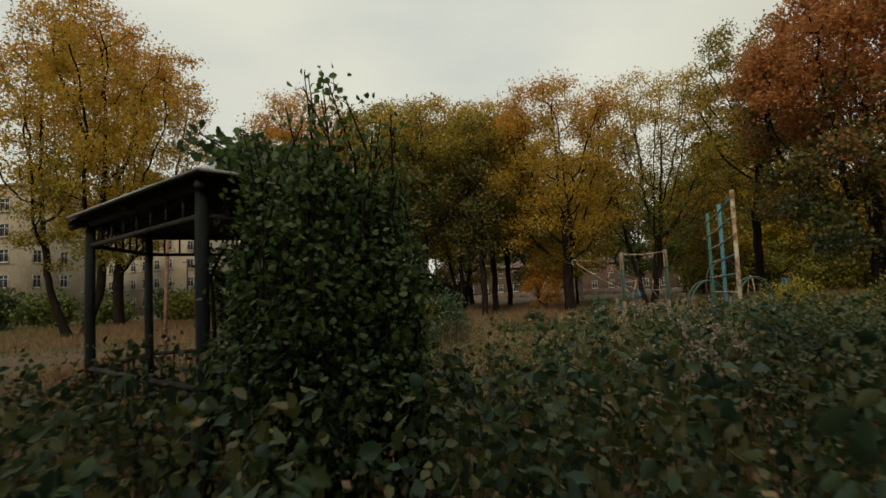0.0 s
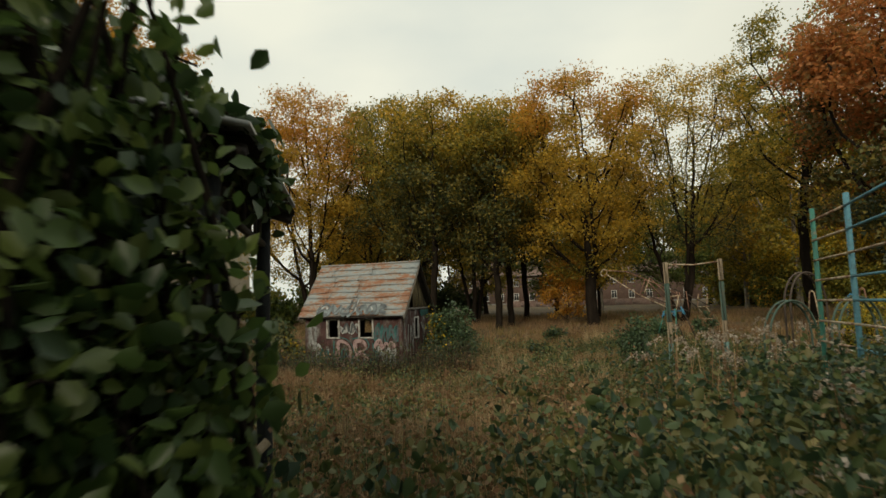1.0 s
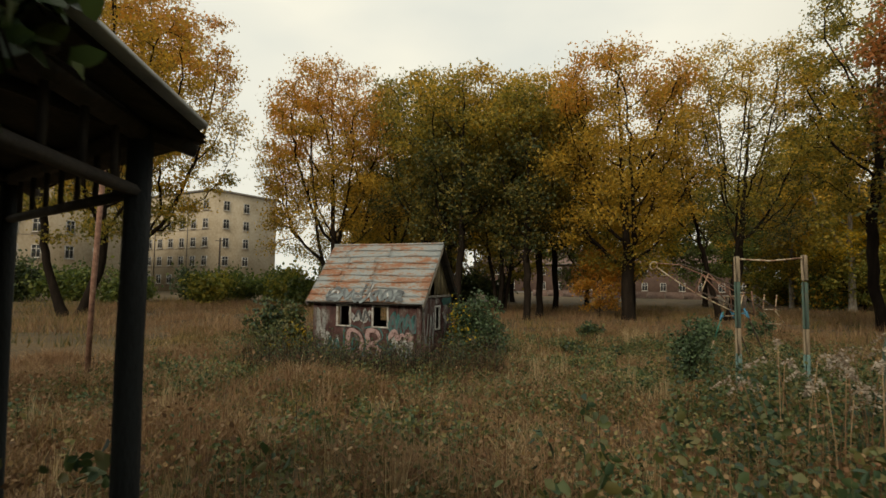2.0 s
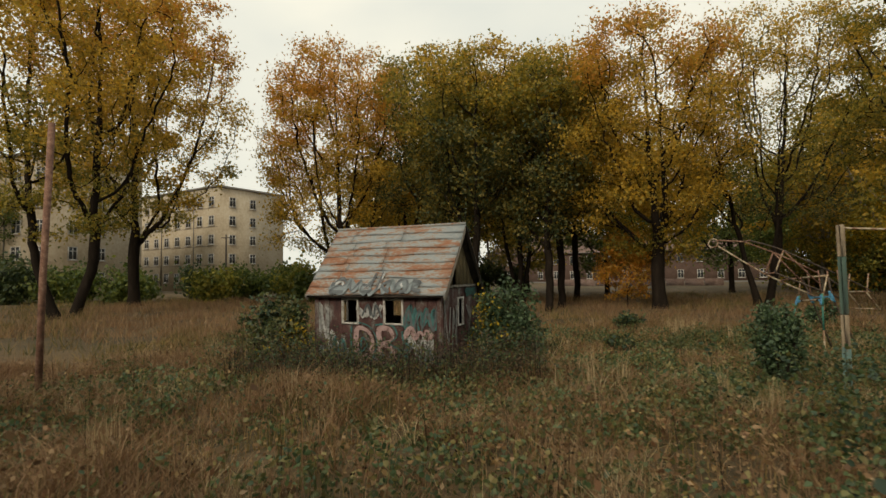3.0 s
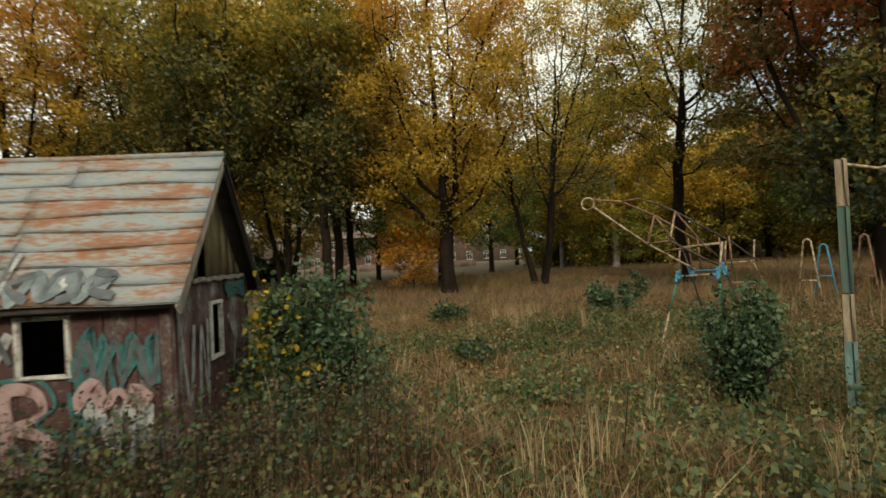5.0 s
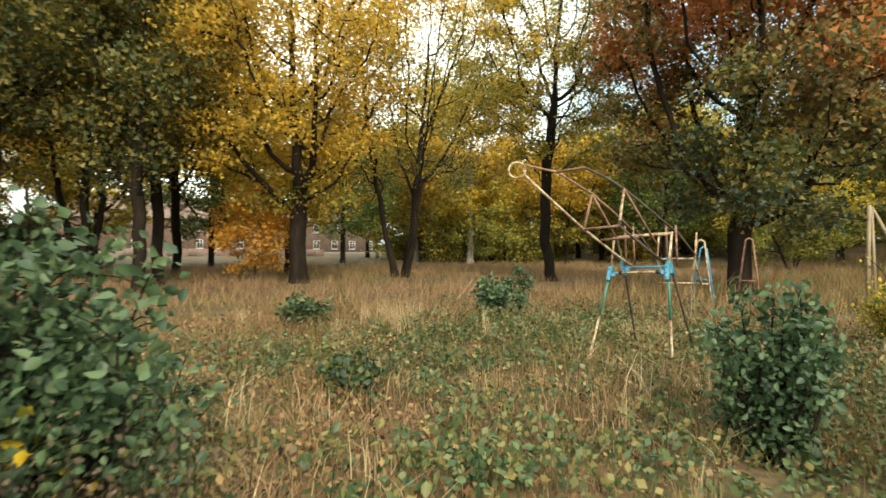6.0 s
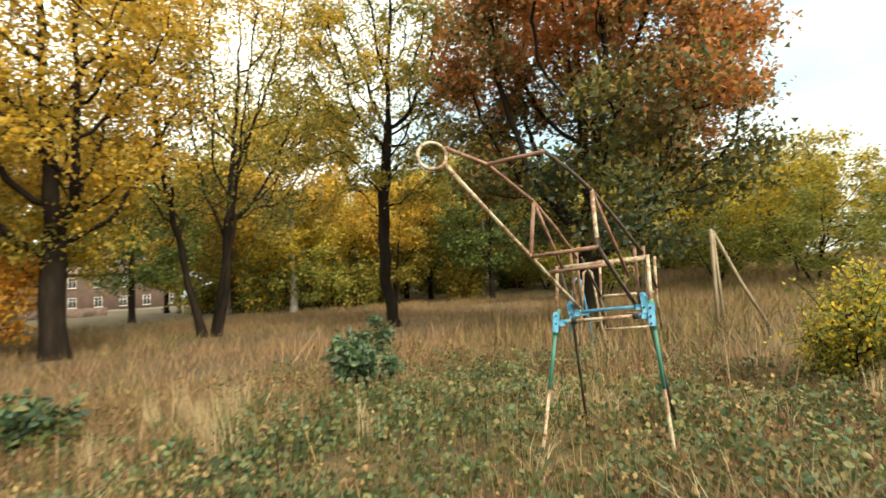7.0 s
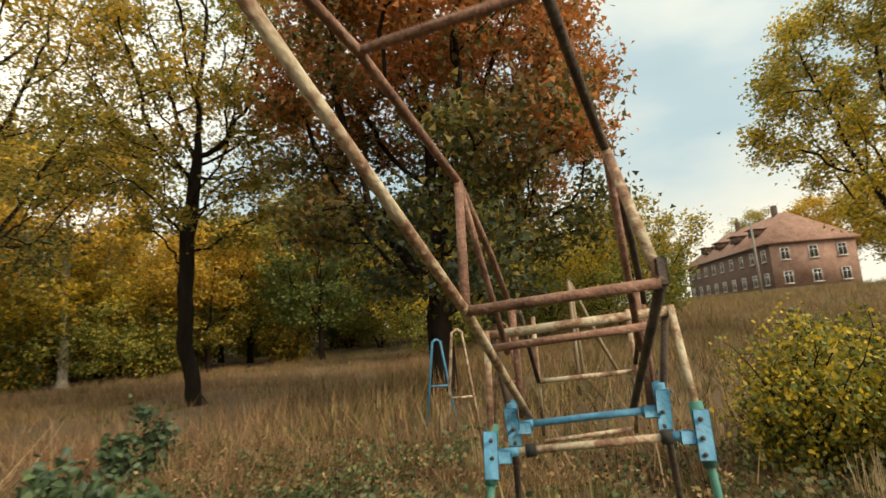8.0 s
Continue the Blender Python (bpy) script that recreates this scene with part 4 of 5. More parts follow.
for i in range(6):
    a, b = eaves[i], eaves[(i + 1) % 6]
    p, q = loc[i], loc[(i + 1) % 6]
    # three lapped sheets a face, slightly hollow towards the eave
    face = None
    for k in range(4):
        s0, s1 = k / 4, (k + 1) / 4 + (0.03 if k < 3 else 0)
        def lerp(s, e):
            base = e + (apex - e) * s
            return base + up * (-0.12 * math.sin(math.pi * s) + 0.02 * (1 - k / 4))
        v = [lerp(s0, a), lerp(s0, b), lerp(s1, b), lerp(s1, a)]
        v += [w - up * 0.018 for w in v]
        g = Geo().add(v, np.array([[0, 1, 2, 3], [7, 6, 5, 4], [0, 4, 5, 1], [1, 5, 6, 2], [2, 6, 7, 3], [3, 7, 4, 0]]))
        part("roof_sheet", g, M_ROOF_PALE, gazebo)
    low = lambda e, s: e + (apex - e) * s + up * (-0.12 * math.sin(math.pi * s) - 0.055)
    v = [low(a, 0.0), low(b, 0.0), low(b, 0.33), low(a, 0.33), low(b, 0.66), low(a, 0.66), low(a, 0.99)]
    v2 = [w + up * 0.02 for w in v]
    part("lining", Geo().add(v + v2, [np.array([[0, 3, 2, 1], [3, 5, 4, 2], [7, 8, 9, 10], [10, 9, 11, 12]]), np.array([[5, 6, 4], [12, 11, 13]])]), M_DARK_WOOD, gazebo, "dark plank ceiling under the roof")
    part("rafter", Geo().tube([low(a, 0.02) - up * 0.04, low(a, 0.5) - up * 0.04, low(a, 0.97) - up * 0.04], 0.032, 6), M_DARK_WOOD, gazebo)
    m = (a + b) / 2
    part("rafter", Geo().tube([low(m, 0.04) - up * 0.03, low(m, 0.5) - up * 0.03, low(m, 0.95) - up * 0.03], 0.024, 6), M_DARK_WOOD, gazebo)
    part("eave_beam", Geo().tube([p + up * (GE - 0.10), q + up * (GE - 0.10)], 0.04, 6), M_DARK_WOOD, gazebo)
    part("frieze_rail", Geo().tube([p + up * (GE - 0.32), q + up * (GE - 0.32)], 0.022, 6), M_DARK_WOOD, gazebo)
    nb = 8
    for k in range(1, nb):
        e = p + (q - p) * k / nb
        part("frieze_slat", Geo().tube([e + up * (GE - 0.32), e + up * (GE - 0.11)], 0.012, 5), M_DARK_WOOD, gazebo)
    if i not in (1, 2):
        part("handrail", Geo().tube([p + up * GR, (p + q) / 2 + up * (GR - 0.015), q + up * GR], 0.026, 6), M_DARK_WOOD, gazebo)
        part("lower_rail", Geo().tube([p + up * 0.35, q + up * 0.35], 0.02, 6), M_DARK_WOOD, gazebo)
        for k in range(1, 10):
            e = p + (q - p) * k / 10
            if (k * 5 + i) % 7 == 0:
                continue
            part("baluster", Geo().tube([e + up * 0.35, e + up * GR], 0.013, 5), M_DARK_WOOD, gazebo)
fallen = thing("fallen_beam", (-1.15, 5.5, 0.0), "broken brown wooden rail leaning in the grass by the gazebo", "beam")
part("beam", Geo().tube([(-0.5, -0.35, 0.35), (0.05, 0.1, 0.72), (0.32, 0.38, 1.0)], 0.03, 7), M_WOOD_POST, fallen)

# ---- climbing frame like a long-necked animal ----
CB = np.array([6.65, 17.7, 0.0])
climber = thing("playground_climber", tuple(CB), "rusty peeling tube climber with raised neck on blue-clamped legs", "climber")


def pipe(name, pts, r, mat, label=""):
    return part(name, Geo().tube([np.array(p) - CB for p in pts], r, 10), mat, climber, label, True)


ring_c, ring_n = np.array([4.95, 18.31, 2.49]), np.array([0.72, 0.66, -0.2])
ring_n /= np.linalg.norm(ring_n)
ra = np.cross(ring_n, up)
ra /= np.linalg.norm(ra)
rb = np.cross(ra, ring_n)
circ = [ring_c + 0.10 * (math.cos(t) * ra + math.sin(t) * rb) for t in np.linspace(0, 2 * math.pi, 33)]
pipe("ring", circ, 0.0125, M_PEEL, "pale peeling ring")
T = 0.0165
pipe("neck_tube", [(5.02, 18.25, 2.43), (5.45, 18.13, 2.10), (5.88, 18.02, 1.79), (6.45, 17.98, 1.50), (6.93, 17.95, 1.27)], T, M_PEEL)
pipe("neck_tube", [(5.03, 18.25, 2.55), (5.54, 18.19, 2.51), (6.08, 18.05, 2.26), (6.5, 18.02, 2.05), (6.95, 18.0, 1.80)], T * 0.9, M_RUST)
pipe("neck_tube", [(5.43, 17.68, 2.50), (5.75, 17.61, 2.40), (6.02, 17.54, 2.28), (6.45, 17.45, 2.04), (6.9, 17.38, 1.80)], T * 0.9, M_RUST_DARK)
pipe("neck_tube", [(5.80, 17.46, 1.82), (6.4, 17.47, 1.56), (7.05, 17.48, 1.29)], T, M_RUST_DARK)
pipe("crossbar", [(5.54, 18.20, 2.51), (5.43, 17.68, 2.50)], T * 0.9, M_RUST)
pipe("strut", [(6.08, 18.05, 2.26), (5.88, 18.02, 1.79)], T, M_RUST)
pipe("strut", [(6.08, 18.05, 2.26), (6.62, 18.0, 1.62)], T * 0.85, M_RUST)
pipe("strut", [(6.02, 17.54, 2.28), (5.80, 17.46, 1.82)], T, M_PEEL)
pipe("strut", [(6.02, 17.54, 2.28), (6.62, 17.45, 1.60)], T * 0.85, M_RUST)
pipe("body_bar", [(5.88, 18.02, 1.79), (5.80, 17.46, 1.82)], T, M_RUST)
pipe("body_bar", [(6.2, 18.0, 1.66), (6.2, 17.46, 1.70)], T * 0.9, M_RUST)
pipe("body_bar", [(6.66, 18.09, 1.70), (6.72, 17.30, 1.75)], 0.022, M_PEEL)
for x, y in ((6.72, 17.98), (6.95, 18.0), (6.78, 17.42), (6.95, 17.38)):
    pipe("strut", [(x, y, 1.86), (x + 0.05, y, 1.32)], T * 0.85, M_RUST)
pipe("strut", [(7.0, 17.97, 1.80), (7.5, 17.95, 1.40)], T * 0.8, M_RUST_DARK)
pipe("strut", [(6.95, 17.38, 1.80), (7.6, 17.4, 1.42)], T * 0.8, M_RUST_DARK)
pipe("body_bar", [(7.5, 17.95, 1.40), (7.6, 17.4, 1.42)], T * 0.9, M_PEEL)
for y in (17.95, 17.4):
    pipe("strut", [(7.55, y, 1.78), (7.5, y, 1.40), (7.75, y + 0.02, 1.05)], T * 0.8, M_PEEL)
pipe("body_bar", [(7.55, 17.95, 1.05), (7.75, 17.42, 1.07)], T * 0.8, M_PEEL)
part("plate", Geo().box(np.array((5.80, 17.455, 1.85)) - CB, (0.02, 0.03, 0.08), bevel=0.006), M_RUST_DARK, climber)
legs = {"near_left": [(6.65, 18.09, 1.72), (6.57, 18.10, 1.21), (6.15, 18.19, -0.15)], "near_right": [(6.71, 17.30, 1.77), (6.57, 17.27, 1.27), (6.50, 17.14, -0.15)],
        "far_left": [(6.66, 18.07, 1.70), (6.80, 18.03, 1.28), (7.35, 18.12, -0.15)], "far_right": [(6.73, 17.32, 1.75), (6.82, 17.37, 1.33), (7.35, 17.22, -0.15)]}
for k, pts in legs.items():
    a, b, c = [np.array(p) for p in pts]
    mid = b + (c - b) * 0.42
    if k.startswith("near"):
        pipe("leg", [a, b], 0.0155, M_PEEL)
        pipe("leg", [b, mid], 0.0165, M_GREENP, "leg section with chipped green paint")
        pipe("leg", [mid, c], 0.015, M_PEEL)
    else:
        pipe("leg", [a, b, c], 0.0155, M_RUST_DARK)
    s = 1 if "left" in k else -1
    mat = M_BLUE
    d = (c - b) / np.linalg.norm(c - b)
    tilt = Matrix.Rotation(math.atan2(-d[0], -d[2]), 4, "Y")
    cl = part("clamp", Geo().box(b + np.array((-0.022, 0, 0)) - CB, (0.014, 0.062, 0.19), turn=tilt, bevel=0.004), mat, climber, "chipped sky-blue clamp plate with bolts")
    part("clamp_ear", Geo().box(b + np.array((-0.012, -s * 0.05, -0.01)) - CB, (0.02, 0.07, 0.055), bevel=0.01), mat, cl)
    for dz in (-0.07, -0.01, 0.06):
        part("bolt", Geo().tube([b + np.array((-0.036, -s * 0.006, dz)) - CB, b + np.array((-0.022, -s * 0.006, dz)) - CB], 0.009, 8), M_RUST_DARK, cl)
    part("sleeve", Geo().tube([b - CB - d * 0.12, b - CB + d * 0.12], 0.027, 10), M_GREENP if k.startswith("near") else M_BLUE, cl)
for a, b, mat, bosses in ((legs["near_left"][1], legs["near_right"][1], M_PEEL, True), (legs["far_left"][1], legs["far_right"][1], M_BLUE, False)):
    a, b = np.array(a), np.array(b)
    pipe("tie_tube", [a, b], 0.016, mat)
    pipe("tie_tube", [a + (b - a) * 0.02, a + (b - a) * 0.14], 0.019, M_BLUE)
    pipe("tie_tube", [b + (a - b) * 0.02, b + (a - b) * 0.14], 0.019, M_BLUE)
    if bosses:
        for s in (0.2, 0.84):
            c = a + (b - a) * s
            pipe("bushing", [c - (b - a) * 0.025, c + (b - a) * 0.025], 0.027, M_BLACK, "black rubber bushing")

# ---- other playground things ----
bar = thing("horizontal_bar", (5.33, 14.67, 0.0), "two weathered posts with peeling green paint and top bar", "pull-up bar")
for dx, dy, h in ((0, 0, 2.54), (1.28, 0.05, 2.58)):
    part("post", Geo().box((dx, dy, 1.62), (0.09, 0.09, 0.9), bevel=0.014), M_GREEN_OLD, bar)
    part("post", Geo().box((dx, dy, 0.93), (0.088, 0.088, 0.5), bevel=0.014), M_WOOD_POST, bar)
    part("post_foot", Geo().box((dx, dy, 0.25), (0.095, 0.095, 0.9), bevel=0.014), M_TURQ_OLD, bar, "turquoise painted post foot")
    part("post_top", Geo().box((dx, dy, h - 0.24), (0.092, 0.092, 0.5), bevel=0.016), M_WOOD_POST, bar, "bare yellowish wood head")
part("top_bar", Geo().tube([(-0.02, 0, 2.50), (0.65, 0.03, 2.47), (1.30, 0.05, 2.54)], 0.017, 8), M_PEEL, bar)

bars = thing("wall_bars", (4.25, 7.25, 0.0), "leaning climbing ladder with chipped blue uprights and peeling rungs", "climbing ladder")
u = [np.array((0.62, 1.75, 0)), np.array((0.25, 0.68, 0)), np.array((-0.28, -0.62, 0))]
for p, mat in zip(u, (M_GREENP, M_BLUE_OLD, M_PEEL)):
    part("upright", Geo().tube([p, p + up * 1.4 + (0.02, 0, 0), p + up * 2.85 + (0.03, 0, 0)], 0.028, 8), mat, bars)
for k in range(9):
    z = 0.75 + 0.245 * k
    part("rung", Geo().tube([u[1] + up * z, u[2] + up * (z + 0.02)], 0.014, 7), M_BLUE_OLD if k % 3 else M_PEEL, bars)
    part("rung", Geo().tube([u[0] + up * (z - 0.02), u[1] + up * z], 0.014, 7), M_PEEL, bars)

for (x, y, w, h, ang, label, mat) in ((6.05, 11.45, 0.62, 1.66, 25, "dull green arched climbing hoop in the weeds", M_GREEN_OLD), (6.9, 12.3, 0.62, 2.15, 30, "tall dark rusty arched climbing hoop", M_RUST_DARK), (6.75, 10.9, 0.6, 1.7, 25, "old green arched climbing hoop", M_GREEN_OLD)):
    hoop = thing("climbing_hoop", (x, y, 0.0), label, "climbing hoop", "hoops", turn=ang)
    for off in (-0.05, 0.05):
        arc = [(w * math.cos(t), off, max(0, h - w) * 1.0 + w * math.sin(t)) for t in np.linspace(0, math.pi, 15)]
        part("arch_tube", Geo().tube([(w, off, -0.1)] + arc + [(-w, off, -0.1)], 0.018, 8), mat, hoop)
    for t in np.linspace(0.35, 2.8, 7):
        c = np.array((w * math.cos(t), 0, (h - w) + w * math.sin(t)))
        part("rung", Geo().tube([c - (0, 0.06, 0), c + (0, 0.06, 0)], 0.011, 6), mat, hoop)

for (x, y, h, mat, label, ang) in ((13.6, 20.2, 1.5, M_BLUE, "light blue tubular A-shaped swing stand in the grass", 108), (11.8, 19.4, 1.75, M_PEEL, "peach peeling A-shaped swing stand", 112), (13.0, 18.9, 1.75, M_RUST, "rusty pink A-shaped swing stand", 100)):
    st = thing("swing_stand", (x, y, float(ground(x, y))), label, "swing stand", "swing stands", turn=ang)
    for off in (-0.28, 0.28):
        part("leg", Geo().tube([(off, 0, -0.1), (off * 0.25, 0, h - 0.05), (0, 0, h)], 0.022, 7), mat, st)
    part("brace", Geo().tube([(-0.17, 0, h * 0.45), (0.17, 0, h * 0.45)], 0.018, 7), mat, st)
aframe = thing("wooden_trestle", (17.5, 17.8, float(ground(17.5, 17.8))), "old wooden posts with a leaning plank in the meadow", "trestle")
part("post", Geo().tube([(0, 0, -0.2), (0.02, 0, 2.7)], 0.05, 8), M_WOOD_POST, aframe)
part("post", Geo().tube([(0.15, -0.15, -0.2), (0.05, -0.05, 2.6)], 0.035, 8), M_WOOD_POST, aframe)
part("plank", Geo().tube([(0.05, -0.05, 2.65), (0.5, -0.55, 1.3), (0.95, -1.1, 0.1)], [0.035, 0.05, 0.04], 6), M_WOOD_POST, aframe)
part("branch", Geo().tube([(0, 0, 2.3), (-0.9, 1.0, 2.5), (-1.6, 1.8, 2.65)], [0.018, 0.014, 0.008], 6), M_BARK, aframe)
pole = thing("rusty_pole", (-7.2, 14.0, 0.0), "thin leaning rusty pole standing in the grass", "pole")
part("shaft", Geo().tube([(0, 0, -0.1), (0.03, 0, 1.8), (0.12, 0, 4.4)], 0.05, 8), M_RUST, pole)
lamp_pole = thing("utility_pole", (68.0, -2.0, float(ground(68, -2))), "grey wooden utility pole before the brick house", "pole")
part("shaft", Geo().tube([(0, 0, -0.2), (0, 0, 8.5)], [0.16, 0.11], 8), M_GREY_WOOD, lamp_pole)
part("crossarm", Geo().box((0, 0, 8.1), (0.1, 1.4, 0.1), bevel=0.01), M_GREY_WOOD, lamp_pole)
for x, y in ((-15.5, 62.0), (-33.0, 70.0)):
    lp = thing("utility_pole", (x, y, 0.0), "dark wooden utility pole behind the hedge", "pole")
    part("shaft", Geo().tube([(0, 0, -0.2), (0, 0, 7.4)], [0.15, 0.1], 8), M_DARK_WOOD, lp)
    part("crossarm", Geo().box((0, 0, 7.0), (1.3, 0.1, 0.1), bevel=0.01), M_DARK_WOOD, lp)
wall_low = thing("concrete_wall", (18.0, 88.0, 0.0), "low grey concrete boundary wall behind the grove", "wall", turn=-20)
for k in range(10):
    part("panel", Geo().box((k * 2.5 - 8, 0, 0.5), (2.42, 0.12, 1.0), bevel=0.02), M_TILE_GREY, wall_low)


# ---- shrubs and background woods ----
def make_bush(place, r, h, label, mats, count, leaf, seed, name="bush", base=0.05, stems=14, fold=True, yshape=1.0, upright=0.0, vary=0.58):
    gen = np.random.default_rng(seed)
    z0 = float(ground(place[0], place[1]))
    top = thing(name, (place[0], place[1], z0), label, "bush")
    wood = Geo()
    pts = []
    for i in range(stems):
        az, el = gen.random() * 6.283, gen.random()
        rad = r * math.sqrt(gen.random()) * (1 - 0.35 * el)
        zt = h * (0.30 + 0.70 * math.sqrt(max(0, 1 - (rad / r) ** 2))) * (1 - vary + vary * gen.random() ** 0.8)
        end = np.array([math.cos(az) * rad, math.sin(az) * rad * yshape, zt])
        path = bent(np.array([end[0] * 0.15, end[1] * 0.15, -0.05]), end, (0.06 * gen.normal(), 0.06 * gen.normal(), 0.02), 7, gen)
        wood.tube(path, np.linspace(0.012 + 0.006 * h, 0.004, 7), 5, False)
        for _ in range(16):
            t = 6 * (0.22 + 0.78 * gen.random() ** 0.85)
            k = min(5, int(t))
            b0 = path[k] + (path[k + 1] - path[k]) * (t - k)
            d = gen.normal(size=3) * (1, 1, 0.6) + (0, 0, upright)
            d *= max(0.05, r * (0.12 + 0.26 * gen.random() ** 2)) / np.linalg.norm(d)
            e = b0 + d
            e[2] = max(e[2], base + 0.05 * gen.random())
            wood.tube(np.stack([b0, (b0 + e) / 2 + (0, 0, 0.02), e]), [0.005, 0.004, 0.003], 3, False)
            pts += [e, (e + b0) / 2]
    tagged(part("woody_stem", wood, M_BARK, top), kind="stuff")
    c = np.array(pts)
    for mat, share in mats:
        k = int(count * share)
        side = c[:, 0] * math.cos(seed) + c[:, 1] * math.sin(seed) - 0.5 * c[:, 2]
        pool = c if share > 0.4 else c[side > np.quantile(side, 0.62)]
        pick = pool[gen.integers(0, len(pool), k)]
        tagged(part("leafage", Geo().add(*leaves(pick, leaf, spread=min(0.09, max(0.05, r * 0.13)) if fold else r * 0.11, gen=gen, fold=fold)), mat, top), kind="stuff")
    return top


make_bush((-0.74, 3.28), 0.60, 2.75, "dense dark green shrub smothering the gazebo's side", [(M_LEAF_BUSH, 0.6), (M_SHOOT, 0.42)], 20000, 0.05, 101, stems=80, upright=0.3, vary=0.3)
make_bush((-0.62, 2.98), 0.46, 1.7, "dark green lower shrub before the gazebo", [(M_LEAF_BUSH, 1.0)], 8000, 0.055, 104, stems=34, upright=0.1)
make_bush((-0.34, 3.36), 0.38, 2.45, "dark green shrub with arching shoots beside the gazebo", [(M_LEAF_BUSH, 0.55), (M_SHOOT, 0.45)], 8500, 0.05, 103, stems=36, upright=0.3, vary=0.35)
make_bush((-1.22, 3.75), 0.34, 2.9, "dark green shrub growing up over the gazebo roof", [(M_LEAF_BUSH, 1.0)], 5500, 0.055, 102, stems=24, upright=0.4, vary=0.3)
for i, (x, y, h, n, r) in enumerate([(-0.5, 3.15, 3.1, 240, 0.3), (-0.7, 3.3, 3.45, 220, 0.3), (-1.18, 3.35, 3.35, 200, 0.14), (-0.95, 3.3, 3.15, 240, 0.2), (-0.60, 3.25, 3.35, 240, 0.26), (-0.78, 3.5, 3.1, 260, 0.24), (-0.36, 3.4, 3.2, 240, 0.28), (-0.22, 3.35, 2.9, 220, 0.2), (-1.0, 3.6, 3.25, 240, 0.22)]):
    make_bush((x, y), r, h, "slender leafy shoots rising above the shrub", [(M_SHOOT, 1.0)], n * 6, 0.05, 140 + i, stems=15, upright=0.8, vary=0.4)
vine = thing("vine", (-0.6, 4.4, 2.55), "dark green leafy vine hanging over the gazebo eave", "vine")
gv = np.random.default_rng(77)
runs = []
for k in range(60):
    t = gv.random() * 1.7
    p = np.array([-0.85, -0.85, 0.0]) * max(0, 1 - t) + np.array([-0.16, 1.0, 0.0]) * max(0, t - 1) + np.array([0.10, 0.04, 0.05 + 0.06 * gv.random()])
    q = p + np.array([0.05 + 0.05 * gv.random(), 0.06 * gv.normal(), -0.08 - 0.28 * gv.random() ** 2])
    top_p = p + np.array([-0.50, 0.22, 0.26 + 0.14 * gv.random()])
    tagged(part("tendril", Geo().tube(np.stack([top_p, p + (0, 0, 0.04), q]), [0.006, 0.005, 0.003], 5), M_BARK, vine))
    runs += list(top_p + (p - top_p) * gv.random((26, 1))) + list(p + (q - p) * gv.random((16, 1)))
tagged(part("leafage", Geo().add(*leaves(np.array(runs), 0.085, spread=0.05, gen=gv, fold=True)), M_LEAF_BUSH, vine), kind="stuff")
make_bush((0.34, 17.25), 0.9, 1.7, "green and yellow raspberry thicket beside the hut", [(M_SHRUB, 0.88), (M_LEAF_YELLOW, 0.12)], 9000, 0.07, 104, stems=40, upright=0.4, vary=0.65)
make_bush((0.55, 18.5), 0.6, 1.0, "green thicket beside the hut wall", [(M_WEED, 0.9), (M_LEAF_YELLOW, 0.1)], 2200, 0.08, 105, stems=14)
make_bush((4.68, 15.42), 0.50, 1.55, "leafy dark green young shrub in the dry grass", [(M_SHRUB, 1.0)], 4200, 0.062, 106, stems=24, upright=0.5, vary=0.7)
make_bush((10.6, 15.4), 1.15, 1.65, "yellow and green autumn shrub on the slope", [(M_LEAF_YELLOW, 0.5), (M_HEDGE_YELLOW, 0.45)], 15000, 0.055, 107, stems=46, upright=0.4, vary=0.65)
make_bush((12.6, 13.9), 1.3, 1.7, "dark green shrub beside the yellow one", [(M_LEAF_GREEN, 0.8), (M_LEAF_YELLOW, 0.2)], 9000, 0.08, 108, stems=26)
make_bush((7.9, 21.6), 0.5, 1.1, "slim green sapling clump in the grass", [(M_SHRUB, 1.0)], 1300, 0.09, 109, stems=10, upright=0.5)
make_bush((10.3, 23.4), 0.5, 1.1, "slim green sapling clump in the brown meadow", [(M_SHRUB, 1.0)], 1200, 0.09, 110, stems=10, upright=0.5)
make_bush((4.4, 23.2), 0.55, 0.7, "low dark weed clump", [(M_WEED, 1.0)], 900, 0.10, 111, stems=10)
make_bush((2.9, 18.7), 0.45, 0.5, "low leafy weed clump on the meadow", [(M_WEED, 1.0)], 900, 0.09, 112, stems=10)
make_bush((-4.6, 17.0), 0.8, 1.05, "yellow-green scrub by the hut corner", [(M_WEED_PALE, 0.6), (M_LEAF_YELLOW, 0.25), (M_WEED, 0.15)], 2600, 0.09, 113, stems=18)
make_bush((-6.2, 20.5), 1.2, 1.4, "green scrub behind the hut", [(M_WEED, 0.6), (M_WEED_PALE, 0.4)], 3000, 0.11, 114, stems=20)
